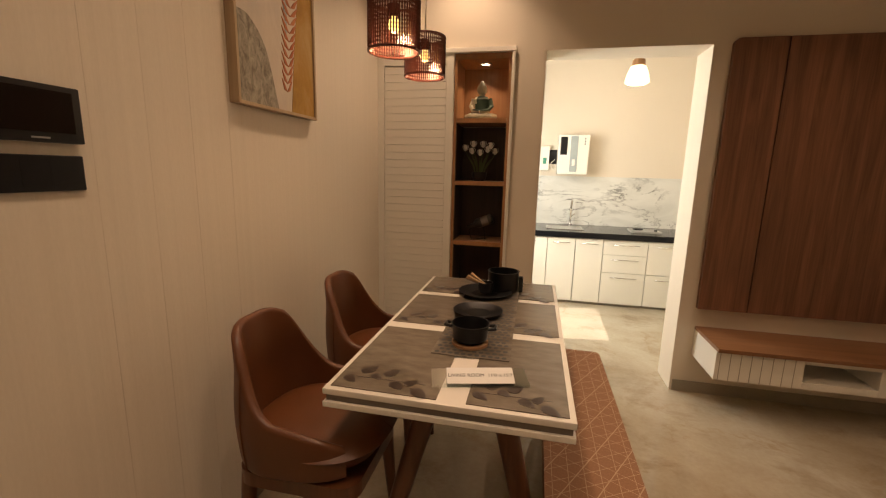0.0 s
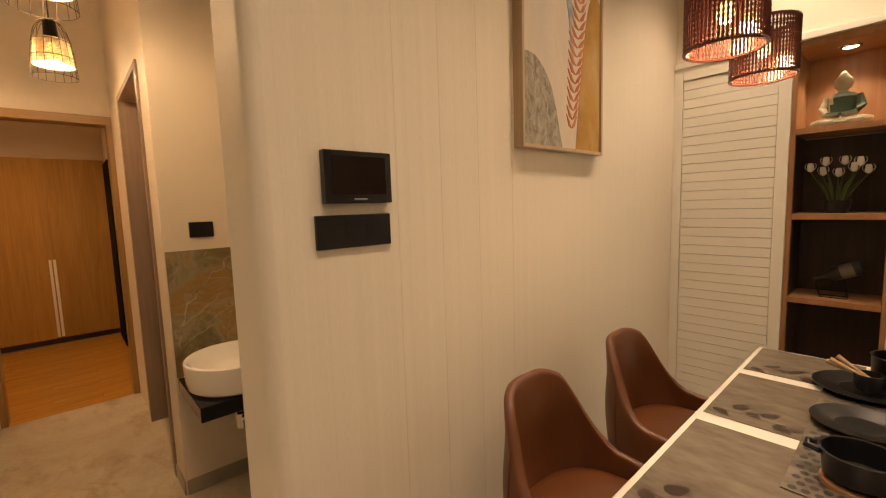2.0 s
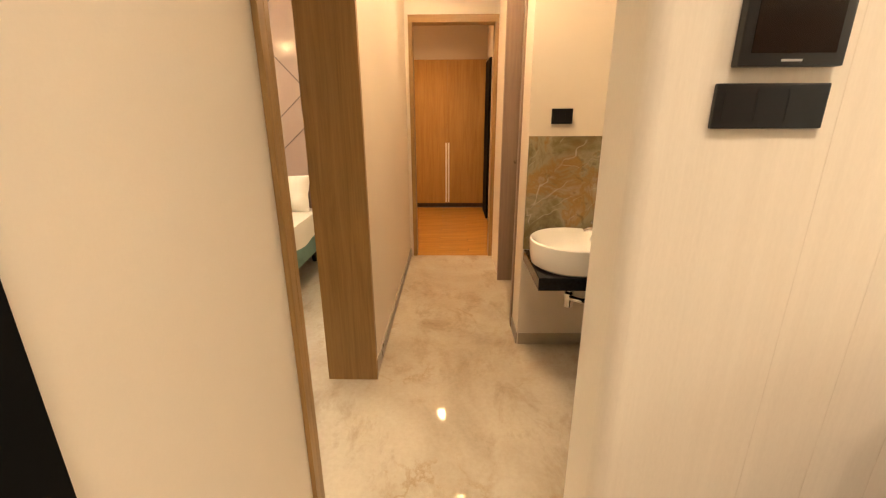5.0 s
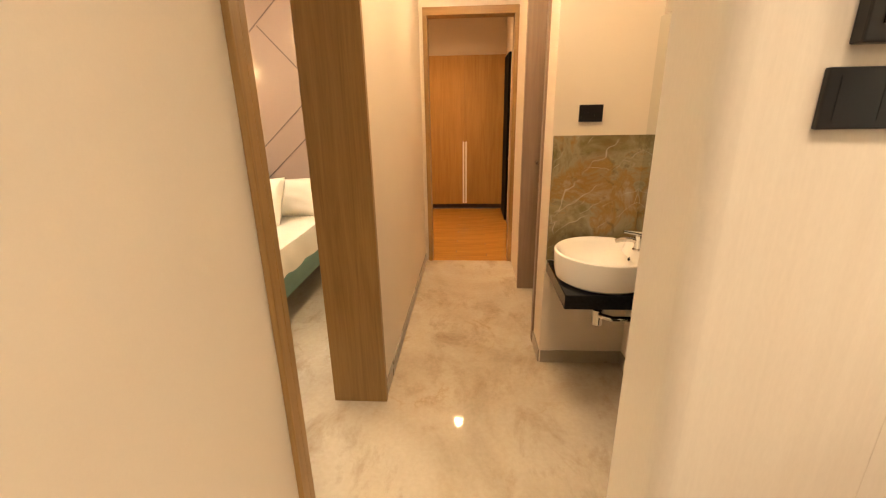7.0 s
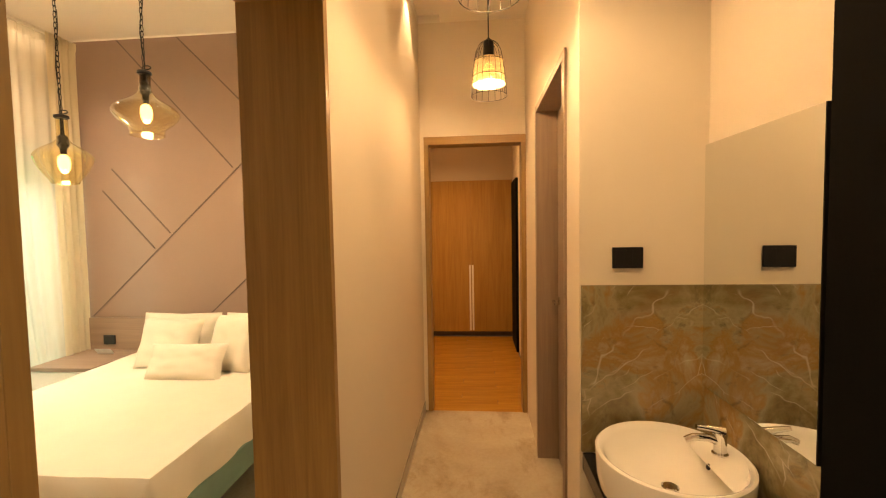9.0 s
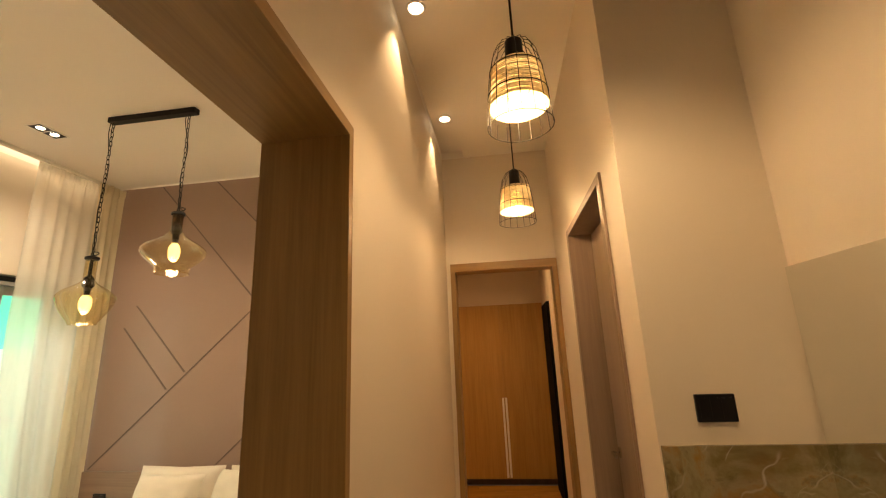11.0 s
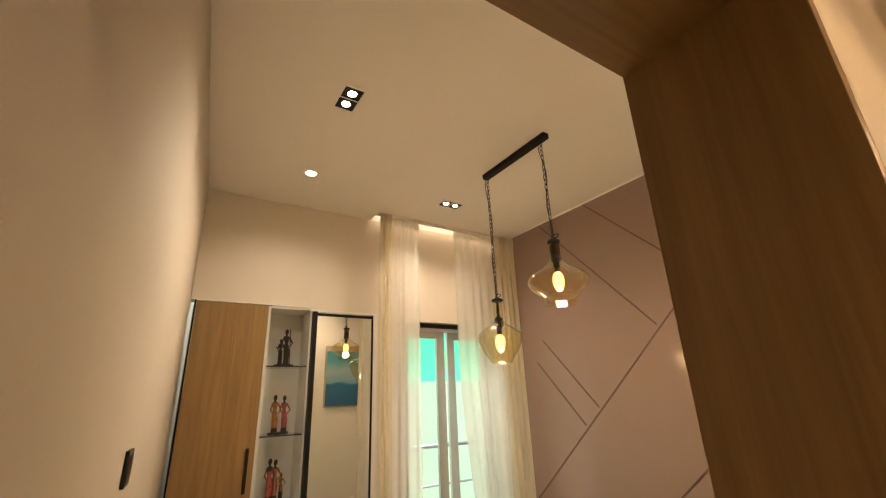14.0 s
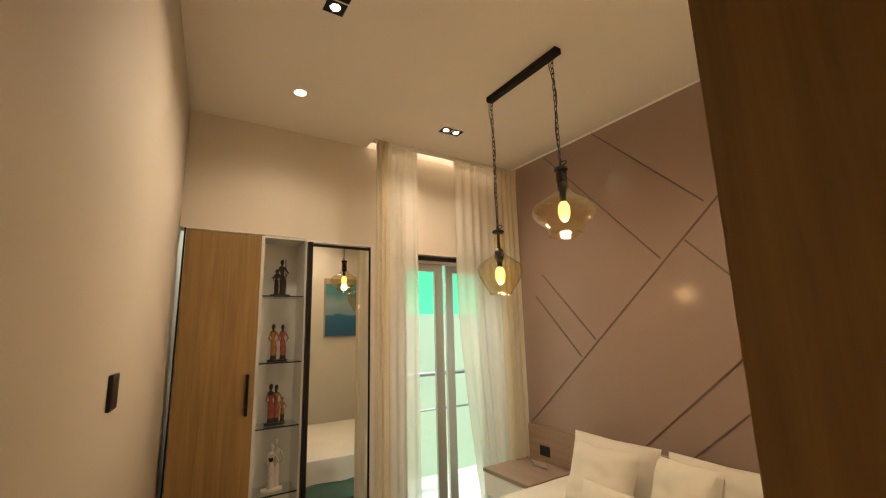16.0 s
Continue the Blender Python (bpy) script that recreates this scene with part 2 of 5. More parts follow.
def floor_stone():
    """Polished beige stone tile: cloudy cream and grey, with brown smudges and a few rusty threads."""
    m, n, l, b = node_mat("floor_marble", 0.07)
    v = coords(n, l)
    c = ramp(n, l, noise_tex(n, l, v, 1.1, 7, 0.62, 0.5), [(0.3, (0.3, 0.245, 0.175)), (0.46, (0.42, 0.355, 0.262)), (0.6, (0.49, 0.43, 0.33)), (0.78, (0.55, 0.5, 0.41))])
    smudge = ramp(n, l, noise_tex(n, l, coords(n, l, (1, 1.6, 1), (0, 0, 0.5)), 2.3, 9, 0.68, 0.35), [(0.52, (0, 0, 0)), (0.68, (0.85, 0.85, 0.85))])
    c = mixc(n, l, smudge, c, (0.27, 0.2, 0.125))
    w = noise_tex(n, l, v, 1.4, 9, 0.62, 0.6)
    mt, ab = n.new("ShaderNodeMath"), n.new("ShaderNodeMath")
    mt.operation, ab.operation = "SUBTRACT", "ABSOLUTE"
    l.new(w, mt.inputs[0])
    mt.inputs[1].default_value = 0.52
    l.new(mt.outputs[0], ab.inputs[0])
    thread = ramp(n, l, ab.outputs[0], [(0.0, (0.7, 0.7, 0.7)), (0.018, (0, 0, 0))])
    patch = ramp(n, l, noise_tex(n, l, v, 1.7, 3), [(0.5, (0, 0, 0)), (0.66, (1, 1, 1))])
    c = mixc(n, l, mixc(n, l, 1.0, thread, patch, "MULTIPLY"), c, (0.3, 0.2, 0.1))
    c = mixc(n, l, 0.12, c, ramp(n, l, noise_tex(n, l, v, 45, 4), [(0.3, (0.3, 0.25, 0.18)), (0.7, (0.62, 0.56, 0.46))]))
    l.new(c, b.inputs["Base Color"])
    l.new(ramp(n, l, noise_tex(n, l, v, 5, 4), [(0.3, (0.03, 0.03, 0.03)), (0.7, (0.075, 0.075, 0.075))]), b.inputs["Roughness"])
    b.inputs["Specular IOR Level"].default_value = 0.34
    return m


WALL = plain("wall_paint", (0.74, 0.66, 0.55), 0.65, var=0.035, scale=1.1, grain=220, relief=0.06)
CEIL = plain("ceiling_paint", (0.84, 0.79, 0.72), 0.8, var=0.03, scale=0.9, grain=200, relief=0.05)
FLOOR = floor_stone()
SKIRT = plain("skirting_tile", (0.33, 0.29, 0.23), 0.3, var=0.15, scale=5)
OAK = wood("oak_veneer", (0.205, 0.115, 0.039), (0.41, 0.25, 0.088))
OAKX = wood("oak_veneer_across", (0.205, 0.115, 0.039), (0.41, 0.25, 0.088), "x")
OAKY = wood("oak_veneer_deep", (0.205, 0.115, 0.039), (0.41, 0.25, 0.088), "y")
TAUPE = wood("taupe_veneer", (0.2, 0.14, 0.1), (0.3, 0.22, 0.16))
AMBER = wood("amber_veneer", (0.28, 0.14, 0.03), (0.46, 0.27, 0.075))
WALNUT = wood("walnut_veneer", (0.075, 0.03, 0.016), (0.33, 0.15, 0.085), rough=0.4)
WALNUT_X = wood("walnut_edge", (0.16, 0.07, 0.03), (0.34, 0.16, 0.075), "x", 0.35)
LEGWOOD = wood("leg_walnut", (0.07, 0.025, 0.012), (0.17, 0.065, 0.03), rough=0.3)
PLANK = wood("floor_plank", (0.26, 0.115, 0.018), (0.48, 0.25, 0.045), "y", 0.25)
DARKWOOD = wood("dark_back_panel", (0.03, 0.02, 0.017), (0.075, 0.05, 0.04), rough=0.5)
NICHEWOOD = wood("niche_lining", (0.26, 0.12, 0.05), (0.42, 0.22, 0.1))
WHITE = plain("white_lacquer", (0.8, 0.77, 0.7), 0.3, var=0.03, scale=2)
GLOSSWHITE = plain("white_glass_top", (0.8, 0.76, 0.7), 0.08, var=0.02, scale=2, relief=0.01)
KITCHENWHITE = plain("kitchen_laminate", (0.82, 0.8, 0.72), 0.25, var=0.03, scale=2, relief=0.03)
BLACK = plain("black_plastic", (0.007, 0.007, 0.008), 0.3, var=0.2, scale=4, relief=0.03)
BLACKMATT = plain("black_metal", (0.014, 0.013, 0.012), 0.45, 0.6, var=0.2, relief=0.05)
BLACKGRANITE = plain("black_granite", (0.01, 0.01, 0.012), 0.12, var=0.35, scale=60, grain=300, relief=0.02, spec=0.25)
BLACKPANEL = plain("black_laminate", (0.004, 0.004, 0.004), 0.8, var=0.2, relief=0.04, spec=0.08)
CERAMIC = plain("white_ceramic", (0.84, 0.82, 0.77), 0.06, var=0.015, scale=2, relief=0.0, coat=0.5)
CHROME = plain("chrome", (0.75, 0.74, 0.72), 0.08, 1.0, var=0.03, relief=0.0)
ALU = plain("grey_aluminium", (0.5, 0.5, 0.48), 0.35, 0.6, var=0.05)
LEATHER = plain("brown_leather", (0.118, 0.038, 0.012), 0.4, var=0.14, scale=7, grain=260, relief=0.3)
PIPING = plain("pale_piping", (0.6, 0.5, 0.4), 0.6)
MAUVE = plain("mauve_laminate", (0.335, 0.24, 0.198), 0.15, var=0.04, scale=1.4, relief=0.03, spec=0.32)
MAUVEDARK = plain("mauve_groove", (0.14, 0.09, 0.07), 0.5, var=0.08)
MAUVEWOOD = wood("headboard_veneer", (0.24, 0.16, 0.115), (0.36, 0.25, 0.18), "y")
LINEN = plain("white_linen", (0.7, 0.64, 0.53), 0.85, var=0.04, scale=5, grain=350, relief=0.35)
TEAL = plain("green_upholstery", (0.16, 0.26, 0.21), 0.8, var=0.1, scale=8, grain=300, relief=0.4)
BROWNMARBLE = onyx()
SPLASH = marble("white_marble", [(0.3, (0.6, 0.6, 0.56)), (0.6, (0.74, 0.74, 0.7))], (0.03, 0.03, 0.03), 1.9, 1.7, 0.022, 0.1, 0.545, (0.75, 1, 1.7), (0, radians(-30), 0))
MIRROR, _mn, _ml, _mb = node_mat("mirror_silver", 0.015, 1.0)
_mb.inputs["Base Color"].default_value = (0.83, 0.85, 0.83, 1)
CLEAR = glass("clear_glass", (0.93, 0.96, 0.95))
AMBERGLASS = glass("amber_glass", (0.982, 0.91, 0.71))
SMOKE = glass("smoked_glass", (0.5, 0.4, 0.28))
SHEER = sheer("sheer_voile", (0.94, 0.91, 0.82), 0.33)
DRAPE = sheer("cream_drape", (0.78, 0.7, 0.53), 0.03)
BULB = glow("warm_bulb", (1.0, 0.72, 0.24), 1.8)
SPOTGLOW = glow("spot_glow", (1.0, 0.84, 0.6), 6)

# ---- mesh helpers ----


def box(x0, x1, y0, y1, z0, z1, bev=0.0, seg=2):
    bm = bmesh.new()
    bmesh.ops.create_cube(bm, size=1)
    for v in bm.verts:
        v.co = Vector(((x0 + x1) / 2 + v.co.x * (x1 - x0), (y0 + y1) / 2 + v.co.y * (y1 - y0), (z0 + z1) / 2 + v.co.z * (z1 - z0)))
    if bev:
        bmesh.ops.bevel(bm, geom=bm.edges[:], offset=bev, segments=seg, profile=0.6, affect="EDGES")
    return bm


def join(*bms):
    out = bmesh.new()
    for b in bms:
        me = bpy.data.meshes.new("tmp")
        b.to_mesh(me)
        out.from_mesh(me)
        b.free()
        bpy.data.meshes.remove(me)
    return out


def lathe(profile, n=32, at=(0, 0, 0), flute=0, depth=0.0):
    """Turned shape from (radius, z) pairs."""
    bm = bmesh.new()
    rings = []
    for r, z in profile:
        row = []
        for k in range(n):
            a = 2 * math.pi * k / n
            rr = r * (1 + depth * math.cos(flute * a)) if flute else r
            row.append(bm.verts.new((at[0] + rr * math.cos(a), at[1] + rr * math.sin(a), at[2] + z)))
        rings.append(row)
    for a, b in zip(rings, rings[1:]):
        for k in range(n):
            bm.faces.new((a[k], a[(k + 1) % n], b[(k + 1) % n], b[k]))
    if profile[0][0] > 1e-4:
        bm.faces.new(rings[0][::-1])
    if profile[-1][0] > 1e-4:
        bm.faces.new(rings[-1])
    bmesh.ops.remove_doubles(bm, verts=bm.verts[:], dist=1e-5)
    bmesh.ops.recalc_face_normals(bm, faces=bm.faces[:])
    return bm


def shell(profile, n=32, at=(0, 0, 0), flute=0, depth=0.0):
    """Turned skin, open at both ends."""
    bm = lathe(profile, n, at, flute, depth)
    caps = [f for f in bm.faces if len(f.verts) > 4]
    bmesh.ops.delete(bm, geom=caps, context="FACES")
    return bm


def tube(points, r, n=8, closed=False):
    bm = bmesh.new()
    pts = [Vector(p) for p in points]
    rings, up = [], Vector((0.3, 0.2, 1)).normalized()
    for k, p in enumerate(pts):
        a = pts[k - 1] if k or closed else p
        b = pts[(k + 1) % len(pts)] if k < len(pts) - 1 or closed else p
        d = (b - a).normalized()
        s = d.cross(up)
        s = s.normalized() if s.length > 1e-3 else d.orthogonal().normalized()
        t = s.cross(d)
        rr = r[k] if isinstance(r, (list, tuple)) else r
        rings.append([bm.verts.new(p + rr * (math.cos(2 * math.pi * i / n) * s + math.sin(2 * math.pi * i / n) * t)) for i in range(n)])
    pairs = list(zip(rings, rings[1:])) + ([(rings[-1], rings[0])] if closed else [])
    for a, b in pairs:
        for i in range(n):
            bm.faces.new((a[i], a[(i + 1) % n], b[(i + 1) % n], b[i]))
    if not closed:
        bm.faces.new(rings[0][::-1])
        bm.faces.new(rings[-1])
    bmesh.ops.recalc_face_normals(bm, faces=bm.faces[:])
    return bm


def ring(r, z, thick, at=(0, 0), n=32, m=6):
    return tube([(at[0] + r * math.cos(2 * math.pi * k / n), at[1] + r * math.sin(2 * math.pi * k / n), z) for k in range(n)], thick, m, True)


def slab(outline, z0, z1, axis="z"):
    """A prism over an outline: (x, y) for axis z, (x, z) for y, (y, z) for x."""
    def at(u, v, w):
        return {"z": (u, v, w), "y": (u, w, v), "x": (w, u, v)}[axis]
    bm = bmesh.new()
    a = [bm.verts.new(at(u, v, z0)) for u, v in outline]
    b = [bm.verts.new(at(u, v, z1)) for u, v in outline]
    bm.faces.new(a[::-1])
    bm.faces.new(b)
    for k in range(len(a)):
        j = (k + 1) % len(a)
        bm.faces.new((a[k], a[j], b[j], b[k]))
    bmesh.ops.recalc_face_normals(bm, faces=bm.faces[:])
    return bm


def sheet(fn, nu, nv, thick=0.0):
    """A surface fn(u, v) over the unit square, with thickness along its normal."""
    bm = bmesh.new()
    g = [[bm.verts.new(fn(i / nu, j / nv)) for j in range(nv + 1)] for i in range(nu + 1)]
    for i in range(nu):
        for j in range(nv):
            bm.faces.new((g[i][j], g[i + 1][j], g[i + 1][j + 1], g[i][j + 1]))
    if thick:
        bm.normal_update()
        bmesh.ops.solidify(bm, geom=bm.faces[:], thickness=thick)
    bmesh.ops.recalc_face_normals(bm, faces=bm.faces[:])
    return bm


def mesh_of(name, bm, material):
    me = bpy.data.meshes.new(name)
    bm.to_mesh(me)
    bm.free()
    me.materials.append(material)
    me.shade_smooth()
    me.set_sharp_from_angle(angle=radians(35))
    for p in me.polygons:
        if max(abs(c) for c in p.normal) > 0.9999:
            p.use_smooth = False
    return me


def part(name, bm, material, parent, label=""):
    ob = new(name, mesh_of(name, bm, material))
    ob.parent = parent
    return tagged(ob, label)


def solid(name, bm, material, label="", category="", kind="", group=""):
    return tagged(new(name, mesh_of(name, bm, material)), label, category, group, kind)


def thing(name, x, y, z, rz=0.0, label="", category="", group="", kind=""):
    ob = new(name)
    ob.empty_display_size = 0.1
    ob.matrix_world = pose(x, y, z, 0, 0, rz)
    return tagged(ob, label, category, group, kind)


def setting(name, bm, material, label):
    return solid(name, bm, material, label, name.split("_")[0], "structure")


H = 3.0  # ceiling height

# ---- large structure ----
setting("floor", box(-3.13, 4.5, 0.3, 9.4, -0.1, 0.0), FLOOR, "polished beige and grey marble tile floor")
setting("floor_wood_bed", box(-5.6, -3.13, 2.4, 4.75, -0.1, -0.012), DARKWOOD, "dark screed under the wooden plank floor")
setting("ceiling", join(
    box(-5.6, 0.0, 3.5, 3.735, H, H + 0.1), box(-5.6, 0.0, 3.91, 5.2, H, H + 0.1), box(-3.13, 0.0, 3.735, 3.91, H + 0.06, H + 0.1), box(-5.6, -3.13, 3.735, 3.91, H, H + 0.1),
    box(0.0, 4.5, 3.5, 9.4, H, H + 0.1), box(-5.6, -3.3, 2.4, 3.5, H, H + 0.1),
    box(-3.075, -1.7, 0.84, 3.5, H, H + 0.1), box(-1.7, 0.2, 0.2, 3.5, H, H + 0.1), box(-3.3, -3.105, 0.2, 3.5, H, H + 0.1), box(-3.105, -1.7, 0.2, 0.73, H, H + 0.1), box(-3.3, -1.7, 0.2, 3.5, H + 0.1, H + 0.14)), CEIL, "white plastered ceiling with recessed light slots")


def rounded(x0, x1, y0, y1, r=0.02, which=()):
    pts = []
    for cx, cy, a0, key in ((x1, y1, 0, "tr"), (x0, y1, 90, "tl"), (x0, y0, 180, "bl"), (x1, y0, 270, "br")):
        if key in which:
            ox, oy = cx + (-r if cx == x1 else r), cy + (-r if cy == y1 else r)
            pts += [(ox + r * math.cos(radians(a0 + 15 * k)), oy + r * math.sin(radians(a0 + 15 * k))) for k in range(7)]
        else:
            pts.append((cx, cy))
    return pts


def wallpaper():
    """Paper with faint vertical ribs and sheen; light streaks are put into its colour."""
    m, n, l, b = node_mat("light_streaked_paper", 0.5)
    rib_streak = noise_tex(n, l, coords(n, l, (1, 30, 0.12)), 1.6, 4, 0.6)
    fine = noise_tex(n, l, coords(n, l, (1, 1, 0.3)), 160, 3)
    # paler and darker stripes imitate streaks of light down the wall
    c = ramp(n, l, rib_streak, [(0.3, (0.715, 0.638, 0.533)), (0.7, (0.765, 0.688, 0.582))])
    l.new(mixc(n, l, 0.2, c, ramp(n, l, fine, [(0.3, (0.66, 0.585, 0.49)), (0.7, (0.8, 0.72, 0.62))])), b.inputs["Base Color"])
    l.new(ramp(n, l, rib_streak, [(0.3, (0.42, 0.42, 0.42)), (0.7, (0.62, 0.62, 0.62))]), b.inputs["Roughness"])
    bump(n, l, b, rib_streak, 0.1, 0.004)
    return m


PAPER = wallpaper()
setting("wall_painting", slab(rounded(-0.2, 0.0, 4.5, 7.1, 0.035, ("br",)), 0, H), PAPER, "warm off-white papered partition wall with a rounded end")
setting("wall_basin_back", box(-1.56, -0.2, 4.985, 5.1, 0, H), WALL, "warm off-white wall behind the washbasin mirror")
setting("wall_basin_side", box(-1.56, -1.44, 4.66, 4.985, 0, H), WALL, "warm off-white wall beside the washbasin")
setting("wall_corridor_north", join(box(-1.67, -1.44, 4.54, 4.66, 0, H), box(-3.13, -2.5, 4.54, 4.66, 0, H), box(-2.5, -1.67, 4.54, 4.66, 2.17, H)), WALL, "warm off-white corridor wall with a doorway")
setting("wall_bathroom_stub", join(box(-2.7, -1.56, 4.9, 5.0, 0, H), box(-2.7, -2.6, 4.66, 4.9, 0, H), box(-1.66, -1.56, 4.66, 4.9, 0, H)), WALL, "plain wall behind the corridor side door")
setting("wall_corridor_south", join(box(-3.13, -1.085, 3.5, 3.735, 0, H), slab([(-0.252, 3.68), (-0.262, 3.5), (4.5, 3.5), (4.5, 3.68)], 0, H), box(-1.085, -0.245, 3.502, 3.735, 2.14, H)), WALL, "warm off-white wall with a wood-lined bedroom opening")
setting("wall_corridor_end", join(box(-3.25, -3.13, 3.5, 3.77, 0, H), box(-3.25, -3.13, 4.54, 4.66, 0, H), box(-3.25, -3.13, 3.77, 4.54, 2.12, H)), WALL, "warm off-white end wall of the corridor above a door")
setting("wall_north", join(box(0.0, 0.52, 7.1, 7.2, 0, H), box(0.0, 0.905, 6.84, 7.1, 2.15, H), box(0.905, 1.085, 6.84, 7.1, 0, 2.15), box(0.905, 1.085, 6.84, 7.1, 2.15, H), box(1.085, 2.025, 6.84, 7.1, 2.125, H), box(2.025, 4.5, 6.84, 7.1, 0, H), box(0.52, 0.905, 7.14, 7.2, 0, 2.15)), WALL, "warm off-white wall with the kitchen opening")
setting("wall_living_east", box(4.5, 4.6, 3.5, 9.4, 0, H), WALL, "plain off-white living room wall")
setting("wall_kitchen_back", box(0.2, 4.5, 9.3, 9.4, 0, H), WALL, "off-white kitchen wall above the backsplash")
setting("wall_kitchen_west", join(box(0.2, 0.32, 7.1, 7.35, 0, H), box(0.2, 0.32, 8.3, 9.3, 0, H), box(0.2, 0.32, 7.35, 8.3, 0, 0.95), box(0.2, 0.32, 7.35, 8.3, 2.15, H)), WALL, "off-white kitchen wall with a window opening")
setting("wall_kitchen_east", box(2.95, 3.05, 7.1, 9.3, 0, H), WALL, "plain off-white kitchen side wall")
setting("wall_bedroom_east", slab([(-0.286, 3.4995), (-0.515, 0.3), (-0.395, 0.3), (-0.166, 3.4995)], 0, H), WALL, "warm off-white bedroom wall")
setting("wall_bedroom_window", join(box(-1.76, -1.25, 0.6, 0.73, 2.2, H), box(-1.25, -0.3, 0.6, 0.73, 2.215, H), box(-1.95, -1.76, 0.6, 0.73, 0, H), box(-2.95, -1.95, 0.6, 0.73, 2.16, H), box(-3.3, -2.95, 0.6, 0.73, 0, H), box(-1.76, -0.3, 0.2, 0.26, 0, 2.3), box(-1.82, -1.76, 0.2, 0.6, 0, 2.3)), WALL, "warm off-white window wall with a wardrobe recess")
setting("wall_headboard", box(-3.3, -3.105, 0.6, 3.5, 0, H), MAUVE, "mauve laminate feature wall behind the bed")
setting("wall_far_room", join(box(-5.6, -5.5, 2.4, 4.75, 0, H), box(-5.5, -3.25, 4.63, 4.75, 0, H), box(-5.5, -3.25, 2.4, 2.5, 0, H), box(-3.35, -3.25, 2.5, 3.5, 0, H)), WALL, "warm off-white walls of the room beyond the corridor")


def line_bar(y0, z0, y1, z1, w=0.01, proud=0.004):
    d = Vector((y1 - y0, z1 - z0)).normalized()
    s = Vector((-d.y, d.x)) * w / 2
    return slab([(y0 + s.x, z0 + s.y), (y1 + s.x, z1 + s.y), (y1 - s.x, z1 - s.y), (y0 - s.x, z0 - s.y)], -3.106, -3.105 + proud, "x")


# grooves aren't cut: their darkness is put into thin raised strips
grooves = thing("trim_grooves", -3.105, 2.0, 0, label="diagonal grooves of the mauve wall, drawn as dark raised strips", category="trim", kind="structure")
for a in ((1.79, 2.995, 2.515, 2.258), (1.28, 2.995, 2.21, 1.958), (0.94, 0.762, 3.3, 2.91), (2.375, 2.047, 2.95, 1.42), (1.175, 1.975, 1.655, 1.445), (1.085, 1.8, 1.515, 1.32), (1.955, 0.768, 3.4, 2.07), (2.26, 0.77, 3.4, 1.78)):
    g = line_bar(*a)
    bmesh.ops.translate(g, verts=g.verts[:], vec=(3.105, -1.977, 0))
    part("strip", g, MAUVEDARK, grooves)


def door_lining(name, label, x0, x1, y0, y1, top, along, mat_, casing=0.05, depth=0.012):
    """U-shaped lining with a casing on both faces; along is the axis of the opening's width."""
    t = thing(name, 0, 0, 0, label=label, category="door frame", kind="structure")
    if along == "x":
        part("jamb", box(x0 - 0.025, x0, y0 - depth, y1 + depth, 0, top, 0.002), mat_, t)
        part("jamb", box(x1, x1 + 0.025, y0 - depth, y1 + depth, 0, top, 0.002), mat_, t)
        part("head", box(x0 - 0.025, x1 + 0.025, y0 - depth, y1 + depth, top, top + 0.035, 0.002), OAKX if mat_ is OAK else mat_, t)
        for s, e in ((y1 + 0.001, y1 + depth), (y0 - depth, y0 - 0.001)):
            part("casing", box(x0 - casing, x0 - 0.026, s, e, 0, top + 0.035, 0.002), mat_, t)
            part("casing", box(x1 + 0.026, x1 + casing, s, e, 0, top + 0.035, 0.002), mat_, t)
    else:
        part("jamb", box(x0 - depth, x1 + depth, y0 - 0.035, y0, 0, top, 0.002), mat_, t)
        part("jamb", box(x0 - depth, x1 + depth, y1, y1 + 0.035, 0, top, 0.002), mat_, t)
        part("head", box(x0 - depth, x1 + depth, y0 - 0.035, y1 + 0.035, top, top + 0.06, 0.002), OAKY if mat_ is OAK else mat_, t)
    return t


bo = thing("door_frame_1", 0, 0, 0, label="oak veneer lining of the bedroom opening", category="door frame", kind="structure")
part("jamb", box(-1.085, -1.06, 3.488, 3.747, 0, 2.105, 0.002), OAK, bo)
part("jamb", slab([(-0.278, 3.697), (-0.288, 3.488), (-0.263, 3.488), (-0.253, 3.697)], 0, 2.105), OAK, bo)
part("head", box(-1.085, -0.2535, 3.488, 3.747, 2.105, 2.14, 0.002), OAKX, bo)
part("casing", box(-1.09, -1.0855, 3.736, 3.747, 0, 2.14, 0.002), OAK, bo)
part("casing", box(-0.2525, -0.214, 3.681, 3.697, 0, 2.14, 0.003), OAK, bo)
door_lining("door_frame_2", "oak veneer frame of the corridor end doorway", -3.25, -3.13, 3.80, 4.505, 2.085, "y", OAK)
door_lining("door_frame_3", "taupe veneer frame of the corridor side doorway", -2.475, -1.70, 4.54, 4.66, 2.135, "x", TAUPE)
d3 = thing("door_1", -2.475, 4.655, 0, label="closed taupe veneer flush door", category="door", kind="structure")
part("door_leaf", box(0.002, 0.773, 0.0, 0.035, 0.005, 2.13, 0.002), TAUPE, d3)
part("handle", join(lathe([(0.025, 0), (0.025, 0.008)], 20), tube([(0, 0, 0), (0, 0, 0.04), (0.1, 0, 0.045)], 0.008)), CHROME, d3).matrix_local = pose(0.06, -0.001, 1.0, 90, 0, 0)


def skirting(name, x0, x1, y0, y1, h=0.075):
    setting("baseboard_" + name, box(x0, x1, y0, y1, 0, h, 0.002), SKIRT, "grey-beige tile skirting along the wall")


